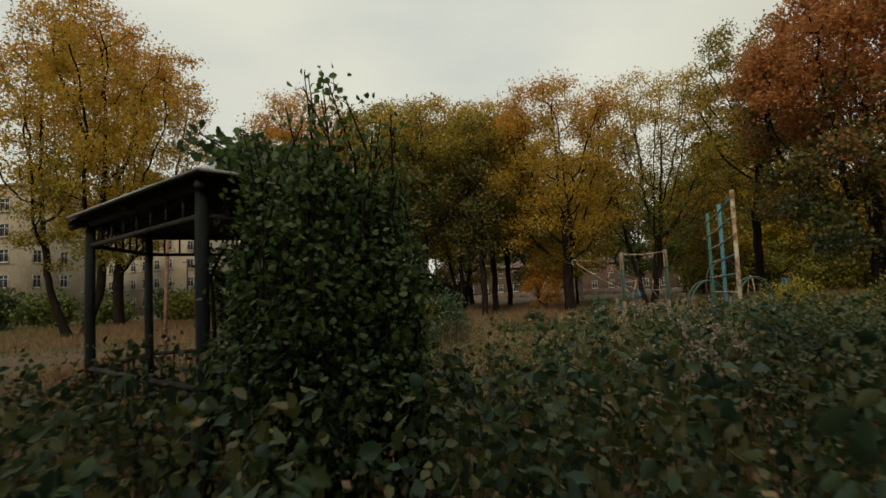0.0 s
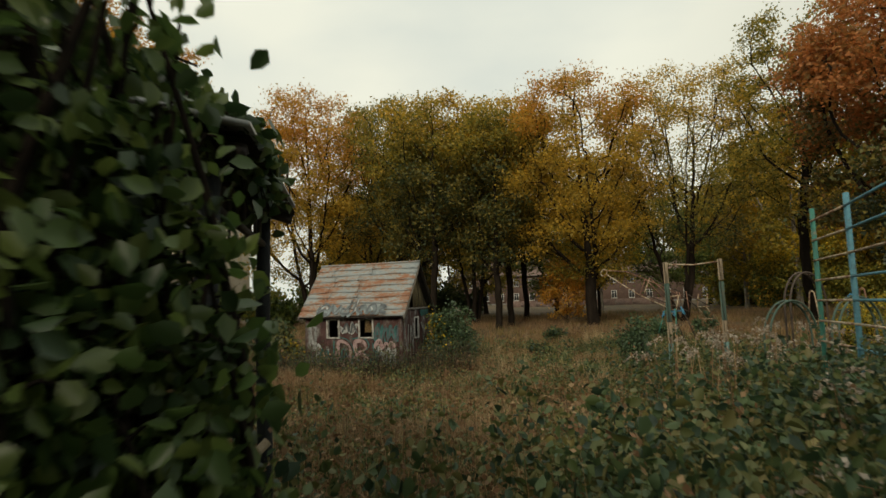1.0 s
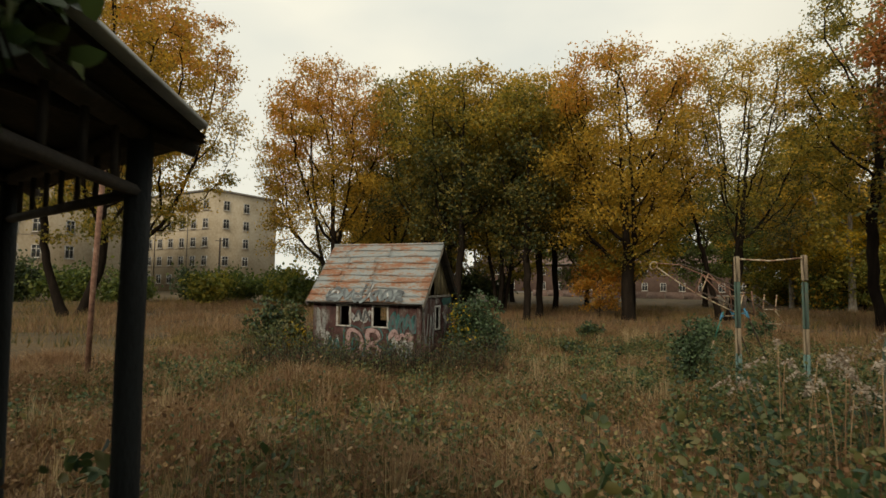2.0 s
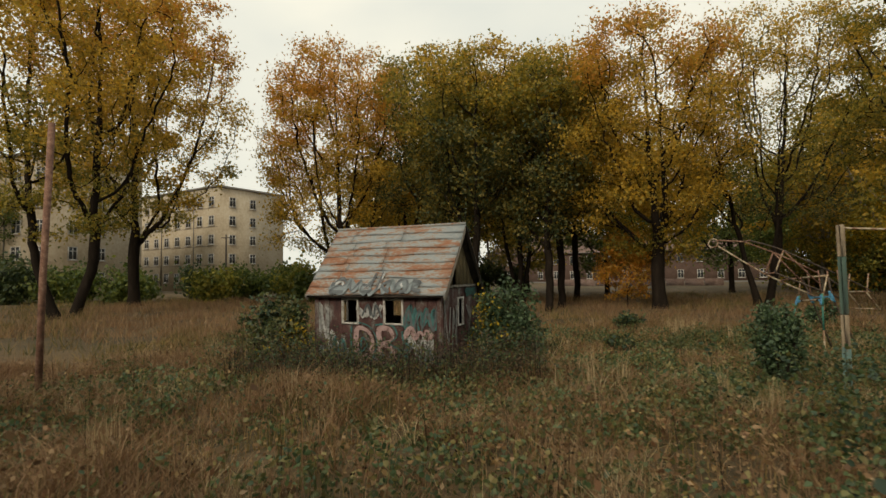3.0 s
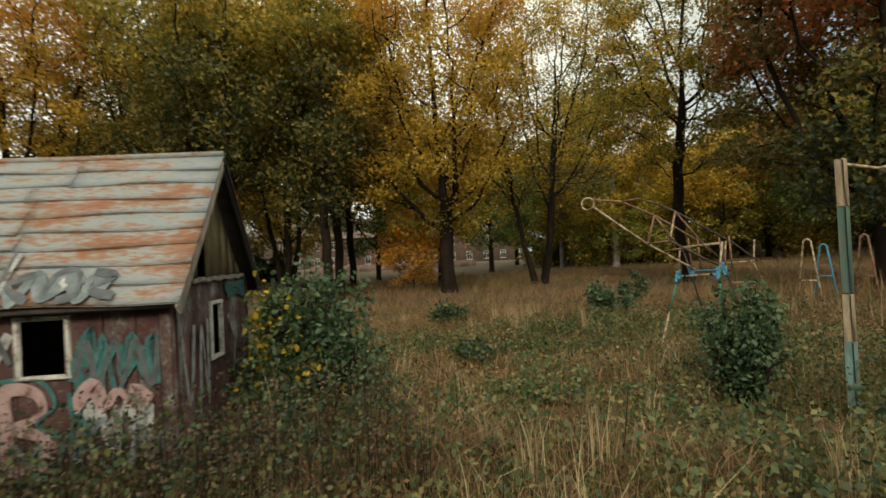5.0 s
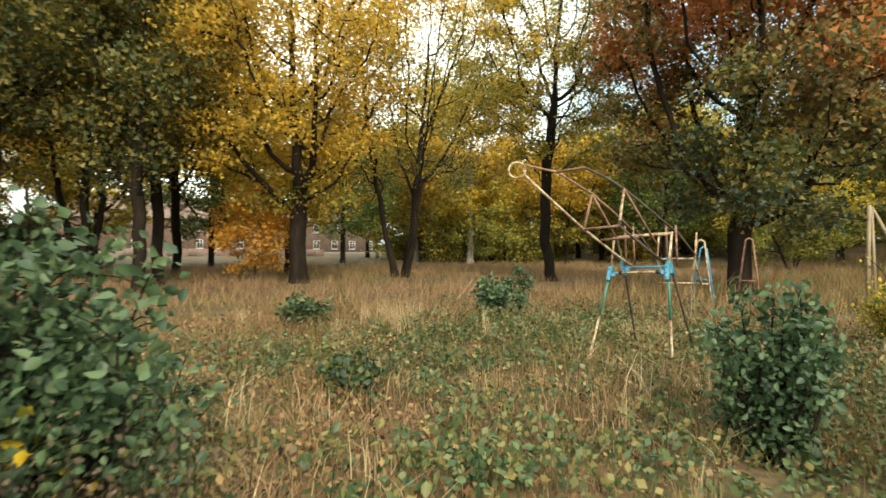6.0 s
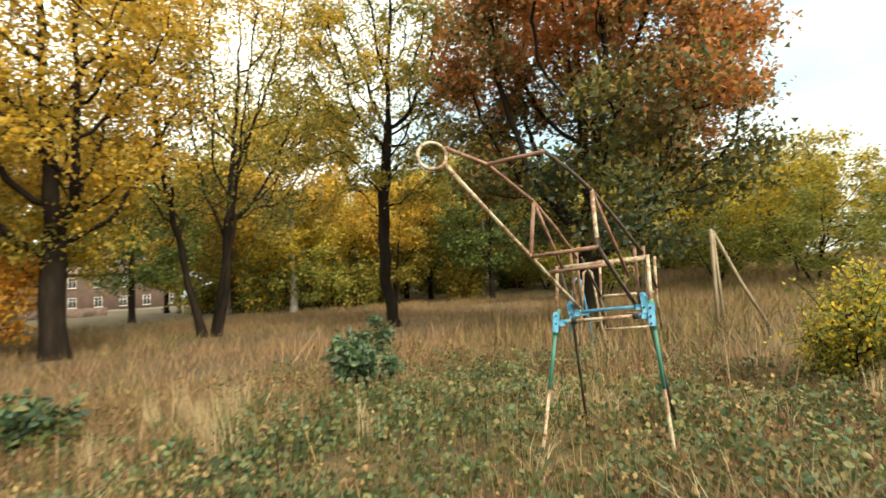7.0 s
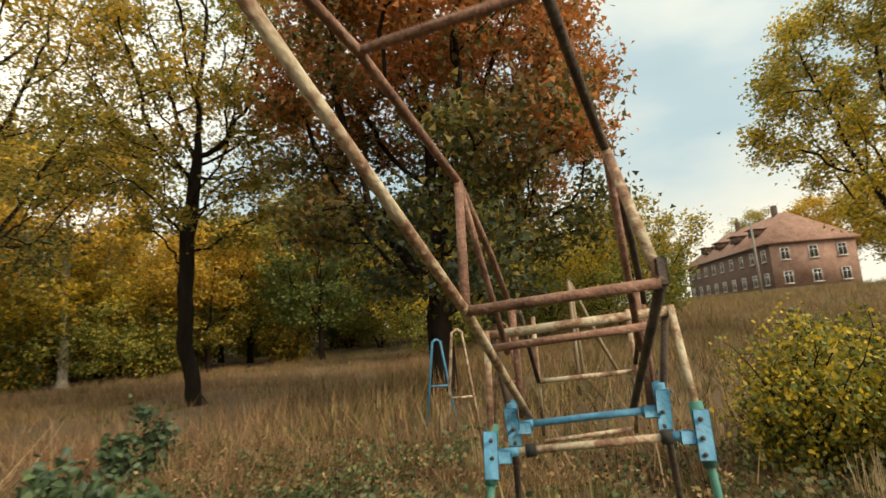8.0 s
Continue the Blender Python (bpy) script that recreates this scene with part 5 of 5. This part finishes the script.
for i, (x, y, r, h, m) in enumerate([(-38, 45, 3.2, 4.2, M_HEDGE_DARK), (-33.5, 46, 3.0, 3.4, M_HEDGE), (-29, 47, 2.8, 3.4, M_HEDGE), (-25, 50, 2.8, 3.4, M_HEDGE_DARK), (-21.5, 46, 2.3, 3.4, M_HEDGE_YELLOW), (-22, 52, 2.6, 3.2, M_HEDGE),
                                     (-18, 51, 2.6, 3.2, M_HEDGE), (-15.5, 47, 2.2, 3.4, M_HEDGE_YELLOW), (-12.5, 52, 2.6, 4.4, M_HEDGE), (-45, 42, 3.4, 4.2, M_HEDGE_DARK), (-9.5, 47.0, 2.2, 3.2, M_HEDGE), (-7.0, 51.0, 2.4, 3.4, M_HEDGE_YELLOW), (-27, 43, 1.8, 2.2, M_HEDGE), (-9, 58, 2.6, 4.0, M_HEDGE_DARK), (-5, 61, 2.8, 4.2, M_HEDGE_DARK), (-1, 60, 2.6, 4.0, M_HEDGE_DARK), (2.5, 62, 2.4, 3.6, M_HEDGE_DARK), (-13, 44, 1.8, 2.2, M_HEDGE)]):
    make_bush((x, y), r, h, "broad green hedge shrub on the meadow's edge", [(m, 1.0)], 3200, 0.30, 120 + i, stems=18, fold=False, name="hedge_shrub")

thicket_kinds = [make_bush((36, 47), 3.5, 4.2, "dark green thicket at the wood's edge", [(M_HEDGE_YELLOW, 0.6), (M_LEAF_YELLOWGREEN, 0.45)], 4600, 0.24, 151, stems=18, fold=False, name="thicket"),
                 make_bush((44, 41), 3.4, 4.4, "mixed yellow and green thicket at the wood's edge", [(M_HEDGE_YELLOW, 0.5), (M_LEAF_GOLD, 0.5)], 4200, 0.27, 152, stems=18, fold=False, name="thicket"),
                 make_bush((30, 52), 3.2, 3.8, "dark thicket under the wood's trees", [(M_HEDGE, 0.6), (M_LEAF_GOLD, 0.42)], 4600, 0.24, 153, stems=18, fold=False, name="thicket")]
far_kinds = [make_tree((30.0, 56.0), 15.0, 4.6, "tree of the dense mixed wood", [(YG, 0.3), (GOLD, 0.7), (YG, 1)], fork=0.25, trunk_r=0.22, count=17000, leaf=0.22, low=0.15, seed=70, points=190, twigs=2, clump=0.5, bark=M_BARK_BIRCH),
             make_tree((38.0, 52.0), 13.0, 4.4, "yellowing tree of the dense mixed wood", [(YG, 0.4), (GOLD, 1)], fork=0.22, trunk_r=0.2, count=17000, leaf=0.22, low=0.12, seed=71, points=190, twigs=2, clump=0.5),
             make_tree((46.0, 46.0), 14.0, 4.6, "dark green tree of the dense mixed wood", [(M_HEDGE, 0.6), (YG, 1)], fork=0.25, trunk_r=0.24, count=17000, leaf=0.22, low=0.12, seed=72, points=190, twigs=2, clump=0.5),
             make_tree((45.0, 20.0), 8.5, 4.4, "rounded yellow thicket tree on the meadow's edge", [(M_HEDGE_YELLOW, 0.55), (YELLOW, 1)], fork=0.1, trunk_r=0.12, count=17000, leaf=0.17, low=0.04, stems=3, seed=73, points=240, twigs=2, widest=0.5)]
gen = np.random.default_rng(3)
for i in range(28):
    a = radians(26 + 74 * (i + 0.6 * gen.random()) / 28)
    d = 64 + 26 * gen.random()
    x, y = 2 + d * math.sin(a) * 1.05, 8 + d * math.cos(a)
    if x > 38 and y < 17:
        continue
    s = 0.7 + 0.45 * gen.random()
    c = copy_thing(far_kinds[i % 3], pose(x, y, float(ground(x, y)) - 0.4, 0, 0, 360 * gen.random()))
    c.scale = (s, s, s * 0.9)
    u = copy_thing(thicket_kinds[(0, 2, 1, 2)[i % 4]], pose(x - 9 * math.sin(a) + 2, y - 9 * math.cos(a), float(ground(x, y)) - 0.2, 0, 0, 360 * gen.random()))
    u.scale = (1.3, 1.3, 0.9 + 0.5 * gen.random())
for i, (x, y) in enumerate([(30, 48), (38, 44), (42, 37), (34, 62), (42, 58), (50, 52), (54, 44), (58, 38), (52, 30), (60, 30), (44, 68), (62, 50), (12, 142), (-14, 74), (68, 40), (72, 28), (40, 136), (-52, 60), (-60, 50), (-66, 70), (36, 76), (-44, 36), (-8, 60), (46, 26), (60, 128), (-10, 140), (25, 145), (-2, 52), (4, 60), (10.5, 54), (17, 62), (-9, 58), (22, 56), (0, 66)]):
    k = far_kinds[i % 3]
    s = 0.85 + 0.35 * gen.random()
    c = copy_thing(k, pose(x, y, float(ground(x, y)) - 0.1, 0, 0, 360 * gen.random()))
    c.scale = (s, s, s)
for i, (x, y) in enumerate([(40, 14.5), (50, 15), (56, 20), (37, 26), (31.5, 49.0), (52, 36)]):
    s = 0.75 + 0.3 * gen.random()
    c = copy_thing(far_kinds[3], pose(x, y, float(ground(x, y)) - 0.1, 0, 0, 360 * gen.random()))
    c.scale = (s, s, s)
for i, (x, y) in enumerate([(96, -30), (104, -24), (112, -16), (100, -40), (90, -44), (118, 0), (124, 12), (110, 20), (80, 50), (88, 40), (-20, -40), (10, -45), (40, -40), (-45, -20), (-40, 10), (60, -35)]):
    s = 1.0 + 0.4 * gen.random()
    c = copy_thing(far_kinds[i % 3], pose(x, y, float(ground(x, y)) - 0.1, 0, 0, 360 * gen.random()))
    c.scale = (s, s, s)


# ---- grass, weeds and litter ----
def blades(x, y, h, w, gen, bend=0.35, split=True):
    n = len(x)
    z = ground(x, y) - 0.02
    az = gen.random(n) * 6.283
    dx, dy = np.cos(az), np.sin(az)
    lean = gen.random(n) * bend * h
    la = gen.random(n) * 6.283
    lx, ly = np.cos(la) * lean, np.sin(la) * lean
    base = np.stack([x, y, z], 1)
    side = np.stack([dx, dy, 0 * dx], 1) * w[:, None] / 2
    tip = base + np.stack([lx, ly, h], 1)
    if not split:
        v = np.stack([base - side, base + side, tip], 1).reshape(-1, 3)
        return v, [np.arange(n)[:, None] * 3 + np.array([[0, 1, 2]])]
    mid = base + np.stack([lx * 0.3, ly * 0.3, h * 0.58], 1)
    v = np.stack([base - side, base + side, mid + side * 0.8, mid - side * 0.8, tip], 1).reshape(-1, 3)
    k = np.arange(n)[:, None] * 5
    return v, [k + np.array([[0, 1, 2, 3]]), k + np.array([[3, 2, 4]])]


def patch(x, y, s=1.0):
    """A smooth value between 0 and 1 that says where which growth stands."""
    return 0.5 + 0.25 * np.sin(0.75 * x * s + 1.3 * np.sin(0.5 * y * s)) + 0.25 * np.sin(0.9 * y * s + 1.1 * np.sin(0.6 * x * s + 2))


def scatter(n, x0, x1, y0, y1, gen):
    return x0 + (x1 - x0) * gen.random(n), y0 + (y1 - y0) * gen.random(n)


def clear(x, y):
    """False inside the hut."""
    c, s = math.cos(radians(16.7)), math.sin(radians(16.7))
    u, v = (x + 2.07) * c - (y - 17.64) * s, (x + 2.07) * s + (y - 17.64) * c
    return ~((abs(u) < 1.5) & (abs(v) < 1.12))


gen = np.random.default_rng(21)


def field(name, label, mat, n, box, hmin, hmax, width, keep, tuft=6, spread=0.09, bend=0.4, split=True):
    cx, cy = scatter(n // tuft, *box, gen)
    k = keep(cx, cy) > gen.random(len(cx))
    cx, cy = cx[k], cy[k]
    x = np.repeat(cx, tuft) + gen.normal(size=len(cx) * tuft) * spread
    y = np.repeat(cy, tuft) + gen.normal(size=len(cy) * tuft) * spread
    ok = clear(x, y)
    x, y = x[ok], y[ok]
    tall = 0.6 + 0.8 * patch(x, y, 1.7)
    h = (hmin + (hmax - hmin) * gen.random(len(x))) * tall
    w = width * (0.6 + 0.8 * gen.random(len(x)))
    ob = ob_from(name, Geo().add(*blades(x, y, h, w, gen, bend, split)), mat)
    tagged(ob, label, "grass", kind="stuff")


path_x = lambda y: np.interp(y, [-1, 4, 8, 11, 14, 16, 18], [0.2, 0.3, -0.4, -0.4, 0.6, 2.0, 5.0])
sharp = lambda a, b, x, y, k=1.0: smooth_step(a, b, 0.6 * patch(x, y, k) + 0.4 * patch(x + 3, y - 5, 3.1 * k))
field("dry_grass", "knee-high reddish brown dry grass tufts", M_GRASS_DRY, 170000, (-10, 13, 4, 25), 0.09, 0.32, 0.009, lambda x, y: 0.05 + 0.95 * sharp(0.43, 0.58, x, y), tuft=14, spread=0.08, bend=1.4)
field("grass_tuft", "bent reddish brown grass tufts in the meadow", M_GRASS_DRY, 90000, (-10, 6, 7, 17), 0.16, 0.42, 0.008, lambda x, y: (0.1 + 0.9 * sharp(0.46, 0.58, x + 4, y + 6, 2.3)) * (1 - 0.8 * smooth_step(-0.5, 3.0, x)), tuft=45, spread=0.11, bend=1.7)
field("grass_tuft", "bent pale straw tufts in the meadow", M_STRAW, 30000, (-8, 9, 8, 21), 0.16, 0.45, 0.007, lambda x, y: sharp(0.56, 0.64, x + 9, y + 1, 2.6), tuft=45, spread=0.10, bend=1.5)
field("mixed_grass", "mixed green and straw coloured meadow grass", M_GRASS_MIX, 90000, (-10, 13, 3, 25), 0.08, 0.30, 0.009, lambda x, y: 0.15 + 0.7 * sharp(0.3, 0.6, x + 5, y + 3), tuft=12, spread=0.08, bend=0.8)
field("green_grass", "short green grass in the meadow", M_GRASS_GREEN, 38000, (-6, 12, 5, 23), 0.06, 0.24, 0.010, lambda x, y: 0.1 + 0.8 * sharp(0.35, 0.6, x + 2, y - 7), tuft=12, spread=0.07, bend=0.8)
field("straw_tuft", "pale upright straw tufts in the meadow", M_STRAW, 16000, (-8, 13, 6, 24), 0.3, 0.62, 0.007, lambda x, y: 0.05 + 0.5 * sharp(0.55, 0.75, x - 3, y + 1), tuft=40, spread=0.05, bend=0.3)
field("meadow_grass", "tall brown meadow grass under the trees", M_GRASS_DRY, 120000, (-26, 40, 21, 48), 0.15, 0.5, 0.017, lambda x, y: 0.3 + 0.7 * sharp(0.36, 0.56, x, y, 0.4), tuft=10, spread=0.2, bend=1.0, split=False)
field("meadow_grass", "tall straw and green meadow grass under the trees", M_GRASS_MIX, 70000, (-32, 48, 18, 52), 0.2, 0.5, 0.024, lambda x, y: 0.2 + 0.7 * sharp(0.35, 0.6, x + 9, y, 0.4), tuft=10, spread=0.2, bend=1.0, split=False)
field("slope_grass", "pale brown grass on the slope", M_GRASS_MIX, 80000, (12, 80, -22, 24), 0.35, 0.8, 0.035, lambda x, y: 0.5 + 0.5 * patch(x, y, 0.3), tuft=8, spread=0.25, bend=0.9, split=False)
field("slope_grass", "dry brown grass on the slope", M_GRASS_DRY, 60000, (10, 70, -10, 26), 0.35, 0.8, 0.03, lambda x, y: 0.4 + 0.6 * patch(x, y, 0.3), tuft=8, spread=0.25, bend=0.9, split=False)


def weed_field(name, label, mat, n, box, hmin, hmax, leaf, per, keep, stem_mat, seed, width=0.085, avoid=0.0, fold=True):
    """Leafy stems: one object of stems and one of leaves."""
    g = np.random.default_rng(seed)
    x, y = scatter(n, *box, g)
    k = (keep(x, y) > g.random(n)) & clear(x, y)
    x, y = x[k], y[k]
    h = hmin + (hmax - hmin) * g.random(len(x))
    near = np.abs(x - path_x(y)) < avoid
    h = np.where(near, np.minimum(h, 1.1), h)
    z = ground(x, y)
    lx, ly = g.normal(size=len(x)) * 0.10 * h, g.normal(size=len(x)) * 0.10 * h
    sv, sf = blades(x, y, h, np.full(len(x), 0.012), g, 0.15, False)
    st = ob_from(name, Geo().add(sv, sf), stem_mat)
    tagged(st, label, "weeds", kind="stuff")
    t = 0.25 + 0.75 * g.random((len(x), per)) ** 0.8
    r = width * (1.15 - 0.6 * t) * (0.7 + 0.6 * g.random(t.shape)) * (h[:, None] / hmax + 0.4)
    a = g.random(t.shape) * 6.283
    c = np.stack([x[:, None] + lx[:, None] * t + np.cos(a) * r, y[:, None] + ly[:, None] * t + np.sin(a) * r, z[:, None] + h[:, None] * t - 0.1 * r], -1).reshape(-1, 3)
    lv = leaves(c, leaf, gen=g, up=0.35, fold=fold and leaf > 0.045)
    lo = ob_from(name, Geo().add(*lv), mat)
    tagged(lo, label, "weeds", kind="stuff")


start = lambda x, y: np.clip(1.2 - np.maximum(0, y - 4.6 - 0.45 * np.maximum(0, x)) * 0.45 - np.maximum(0, -x - 2.2) * 0.22, 0, 1) * (0.6 + 0.4 * patch(x, y, 2.0))
weed_field("nettles", "dense chest-high dark green nettles and weeds", M_WEED, 3300, (-6.5, 9.0, 0.7, 10.5), 0.75, 1.42, 0.075, 24, start, M_WEED_PALE, 201, avoid=0.55)
weed_field("weeds", "tall pale green weeds going to seed", M_WEED_PALE, 1300, (-6.5, 9.5, 1.0, 11.0), 0.7, 1.5, 0.05, 24, start, M_GRASS_MIX, 202, avoid=0.55)
weed_field("weeds", "brown dried weed stalks among the nettles", M_GRASS_DRY, 1300, (-6, 9, 0.8, 11.0), 0.6, 1.4, 0.04, 16, lambda x, y: np.clip(1.2 - np.maximum(0, y - 6) * 0.25, 0, 1), M_GRASS_DRY, 203, avoid=0.55)
weed_field("weeds", "green weeds beside the dry meadow", M_WEED, 900, (1.6, 9.5, 5.0, 13.0), 0.4, 1.05, 0.06, 24, lambda x, y: np.clip((x - 0.8 - 0.12 * y) * 0.5, 0, 1), M_WEED_PALE, 204)
weed_field("ground_weeds", "low leafy green ground cover", M_GROUND_LEAF, 9000, (-7, 12, 7, 23), 0.08, 0.34, 0.06, 12, lambda x, y: (0.04 + 0.96 * sharp(0.46, 0.54, x + 7, y + 2, 1.3)) * (0.25 + 0.75 * smooth_step(-1.5, 1.5, x)), M_WEED_PALE, 205, width=0.13, fold=False)
weed_field("ground_weeds", "knee-high green weed clumps in the meadow", M_GROUND_LEAF, 3000, (-7, 12, 7.5, 22), 0.2, 0.52, 0.06, 14, lambda x, y: sharp(0.57, 0.66, x - 2, y + 4, 2.1), M_WEED_PALE, 213, width=0.13)
weed_field("ground_weeds", "broad-leaved fresh green plants between the grass", M_GROUND_LEAF, 3000, (-3, 10, 9, 21), 0.06, 0.22, 0.075, 9, lambda x, y: (0.1 + 0.9 * sharp(0.5, 0.58, x + 1, y - 3, 1.7)) * (0.25 + 0.75 * smooth_step(-1.5, 1.5, x)), M_WEED_PALE, 214, width=0.12)
weed_field("ground_weeds", "low pale yellowish ground cover", M_WEED_PALE, 9500, (-8, 12, 6, 25), 0.08, 0.38, 0.055, 11, lambda x, y: 0.05 + 0.95 * sharp(0.44, 0.56, x - 6, y + 9), M_GRASS_MIX, 206, width=0.12, fold=False)
weed_field("ground_weeds", "low brown withered ground cover", M_LITTER, 7000, (-8, 12, 5, 25), 0.08, 0.36, 0.05, 11, lambda x, y: 0.15 + 0.85 * sharp(0.4, 0.6, x + 1, y + 13), M_GRASS_DRY, 210, width=0.12, fold=False)
weed_field("nettles", "tall blue-green broad-leaved weeds beside the path", M_GROUND_LEAF, 330, (1.0, 3.6, 4.9, 7.4), 0.55, 1.05, 0.085, 22, lambda x, y: np.clip((x - 0.9) * 1.2, 0, 1), M_WEED_PALE, 215, width=0.12)
weed_field("dry_weeds", "dark dried weed stalks standing in the grass", M_BARK, 420, (-8, 11, 6.5, 22), 0.45, 0.95, 0.022, 16, lambda x, y: 0.4 + 0.6 * patch(x * 1.2, y + 3), M_BARK, 207)
weed_field("weeds", "scrubby weeds along the hut walls", M_WEED, 600, (-4.6, 0.9, 14.8, 16.9), 0.3, 0.9, 0.045, 14, lambda x, y: 0 * x + 1, M_DRY_STALK, 208)
weed_field("weeds", "brown dry weeds along the hut walls", M_DRY_STALK, 900, (-4.6, 0.9, 14.6, 16.7), 0.35, 0.95, 0.03, 10, lambda x, y: 0 * x + 1, M_BARK, 209)


weed_field("weeds", "weeds round the pull-up posts", M_WEED_PALE, 160, (4.7, 7.3, 14.1, 15.3), 0.35, 0.75, 0.045, 14, lambda x, y: 0 * x + 1, M_GRASS_MIX, 211)


weed_field("nettles", "tall dark weeds hiding the climbing ladder's foot", M_WEED, 420, (2.7, 4.5, 4.6, 7.4), 0.9, 1.5, 0.06, 26, lambda x, y: 0 * x + 1, M_WEED_PALE, 212)


def goldenrod(cx, cy, n, r, seed):
    """Drooping grey-brown plumes of seeded goldenrod."""
    g = np.random.default_rng(seed)
    top = thing("goldenrod", (cx, cy, float(ground(cx, cy))), "goldenrod clump with fluffy drooping grey seed plumes", "plant", "goldenrod clumps")
    st, fl = Geo(), []
    for _ in range(n):
        a, rr = g.random() * 6.283, r * math.sqrt(g.random())
        p = np.array([math.cos(a) * rr, math.sin(a) * rr, 0])
        h = 0.85 + 0.45 * g.random()
        az = g.random() * 6.283
        d = np.array([math.cos(az), math.sin(az), 0])
        path = np.stack([p, p + up * h * 0.6 + d * 0.05, p + up * h + d * 0.14, p + up * (h + 0.02) + d * 0.3, p + up * (h - 0.08) + d * 0.42])
        st.tube(path, [0.006, 0.005, 0.004, 0.003, 0.002], 4, False)
        for t in np.linspace(0, 1, 46):
            q = path[2] + (path[3] - path[2]) * min(1, t * 2) + (path[4] - path[3]) * max(0, t * 2 - 1)
            fl.append(q + g.normal(size=3) * 0.028 * (1.2 - t))
    tagged(part("stalk", st, M_GRASS_DRY, top), kind="stuff")
    tagged(part("plume", Geo().add(*leaves(np.array(fl), 0.034, gen=g)), M_SEED, top, "fluffy grey-brown seed plumes"), kind="stuff")


for i, (x, y, n, r) in enumerate([(3.6, 9.3, 22, 0.7), (5.3, 10.0, 26, 0.7), (2.6, 4.6, 10, 0.5), (3.6, 6.2, 10, 0.6), (6.6, 9.2, 14, 0.6), (1.6, 3.2, 5, 0.3)]):
    goldenrod(x, y, n, r, 300 + i)

gl = np.random.default_rng(41)
lx, ly = scatter(52000, -9, 14, 4, 25, gl)
ok = clear(lx, ly) & (0.35 + 0.65 * patch(lx + 1, ly) > gl.random(len(lx)))
lx, ly = lx[ok], ly[ok]
c = np.stack([lx, ly, ground(lx, ly) + 0.015 + 0.10 * gl.random(len(lx)) ** 2], 1)
v, f = leaves(c, 0.06, gen=gl)
v = v.reshape(-1, 4, 3)
m = v.mean(1, keepdims=True)
v[..., 2] = (m + (v - m) * 0.45)[..., 2]
tagged(ob_from("leaf_litter", Geo().add(v.reshape(-1, 3), f), M_LITTER), "fallen brown and yellow leaves on the grass", "leaves", kind="stuff")
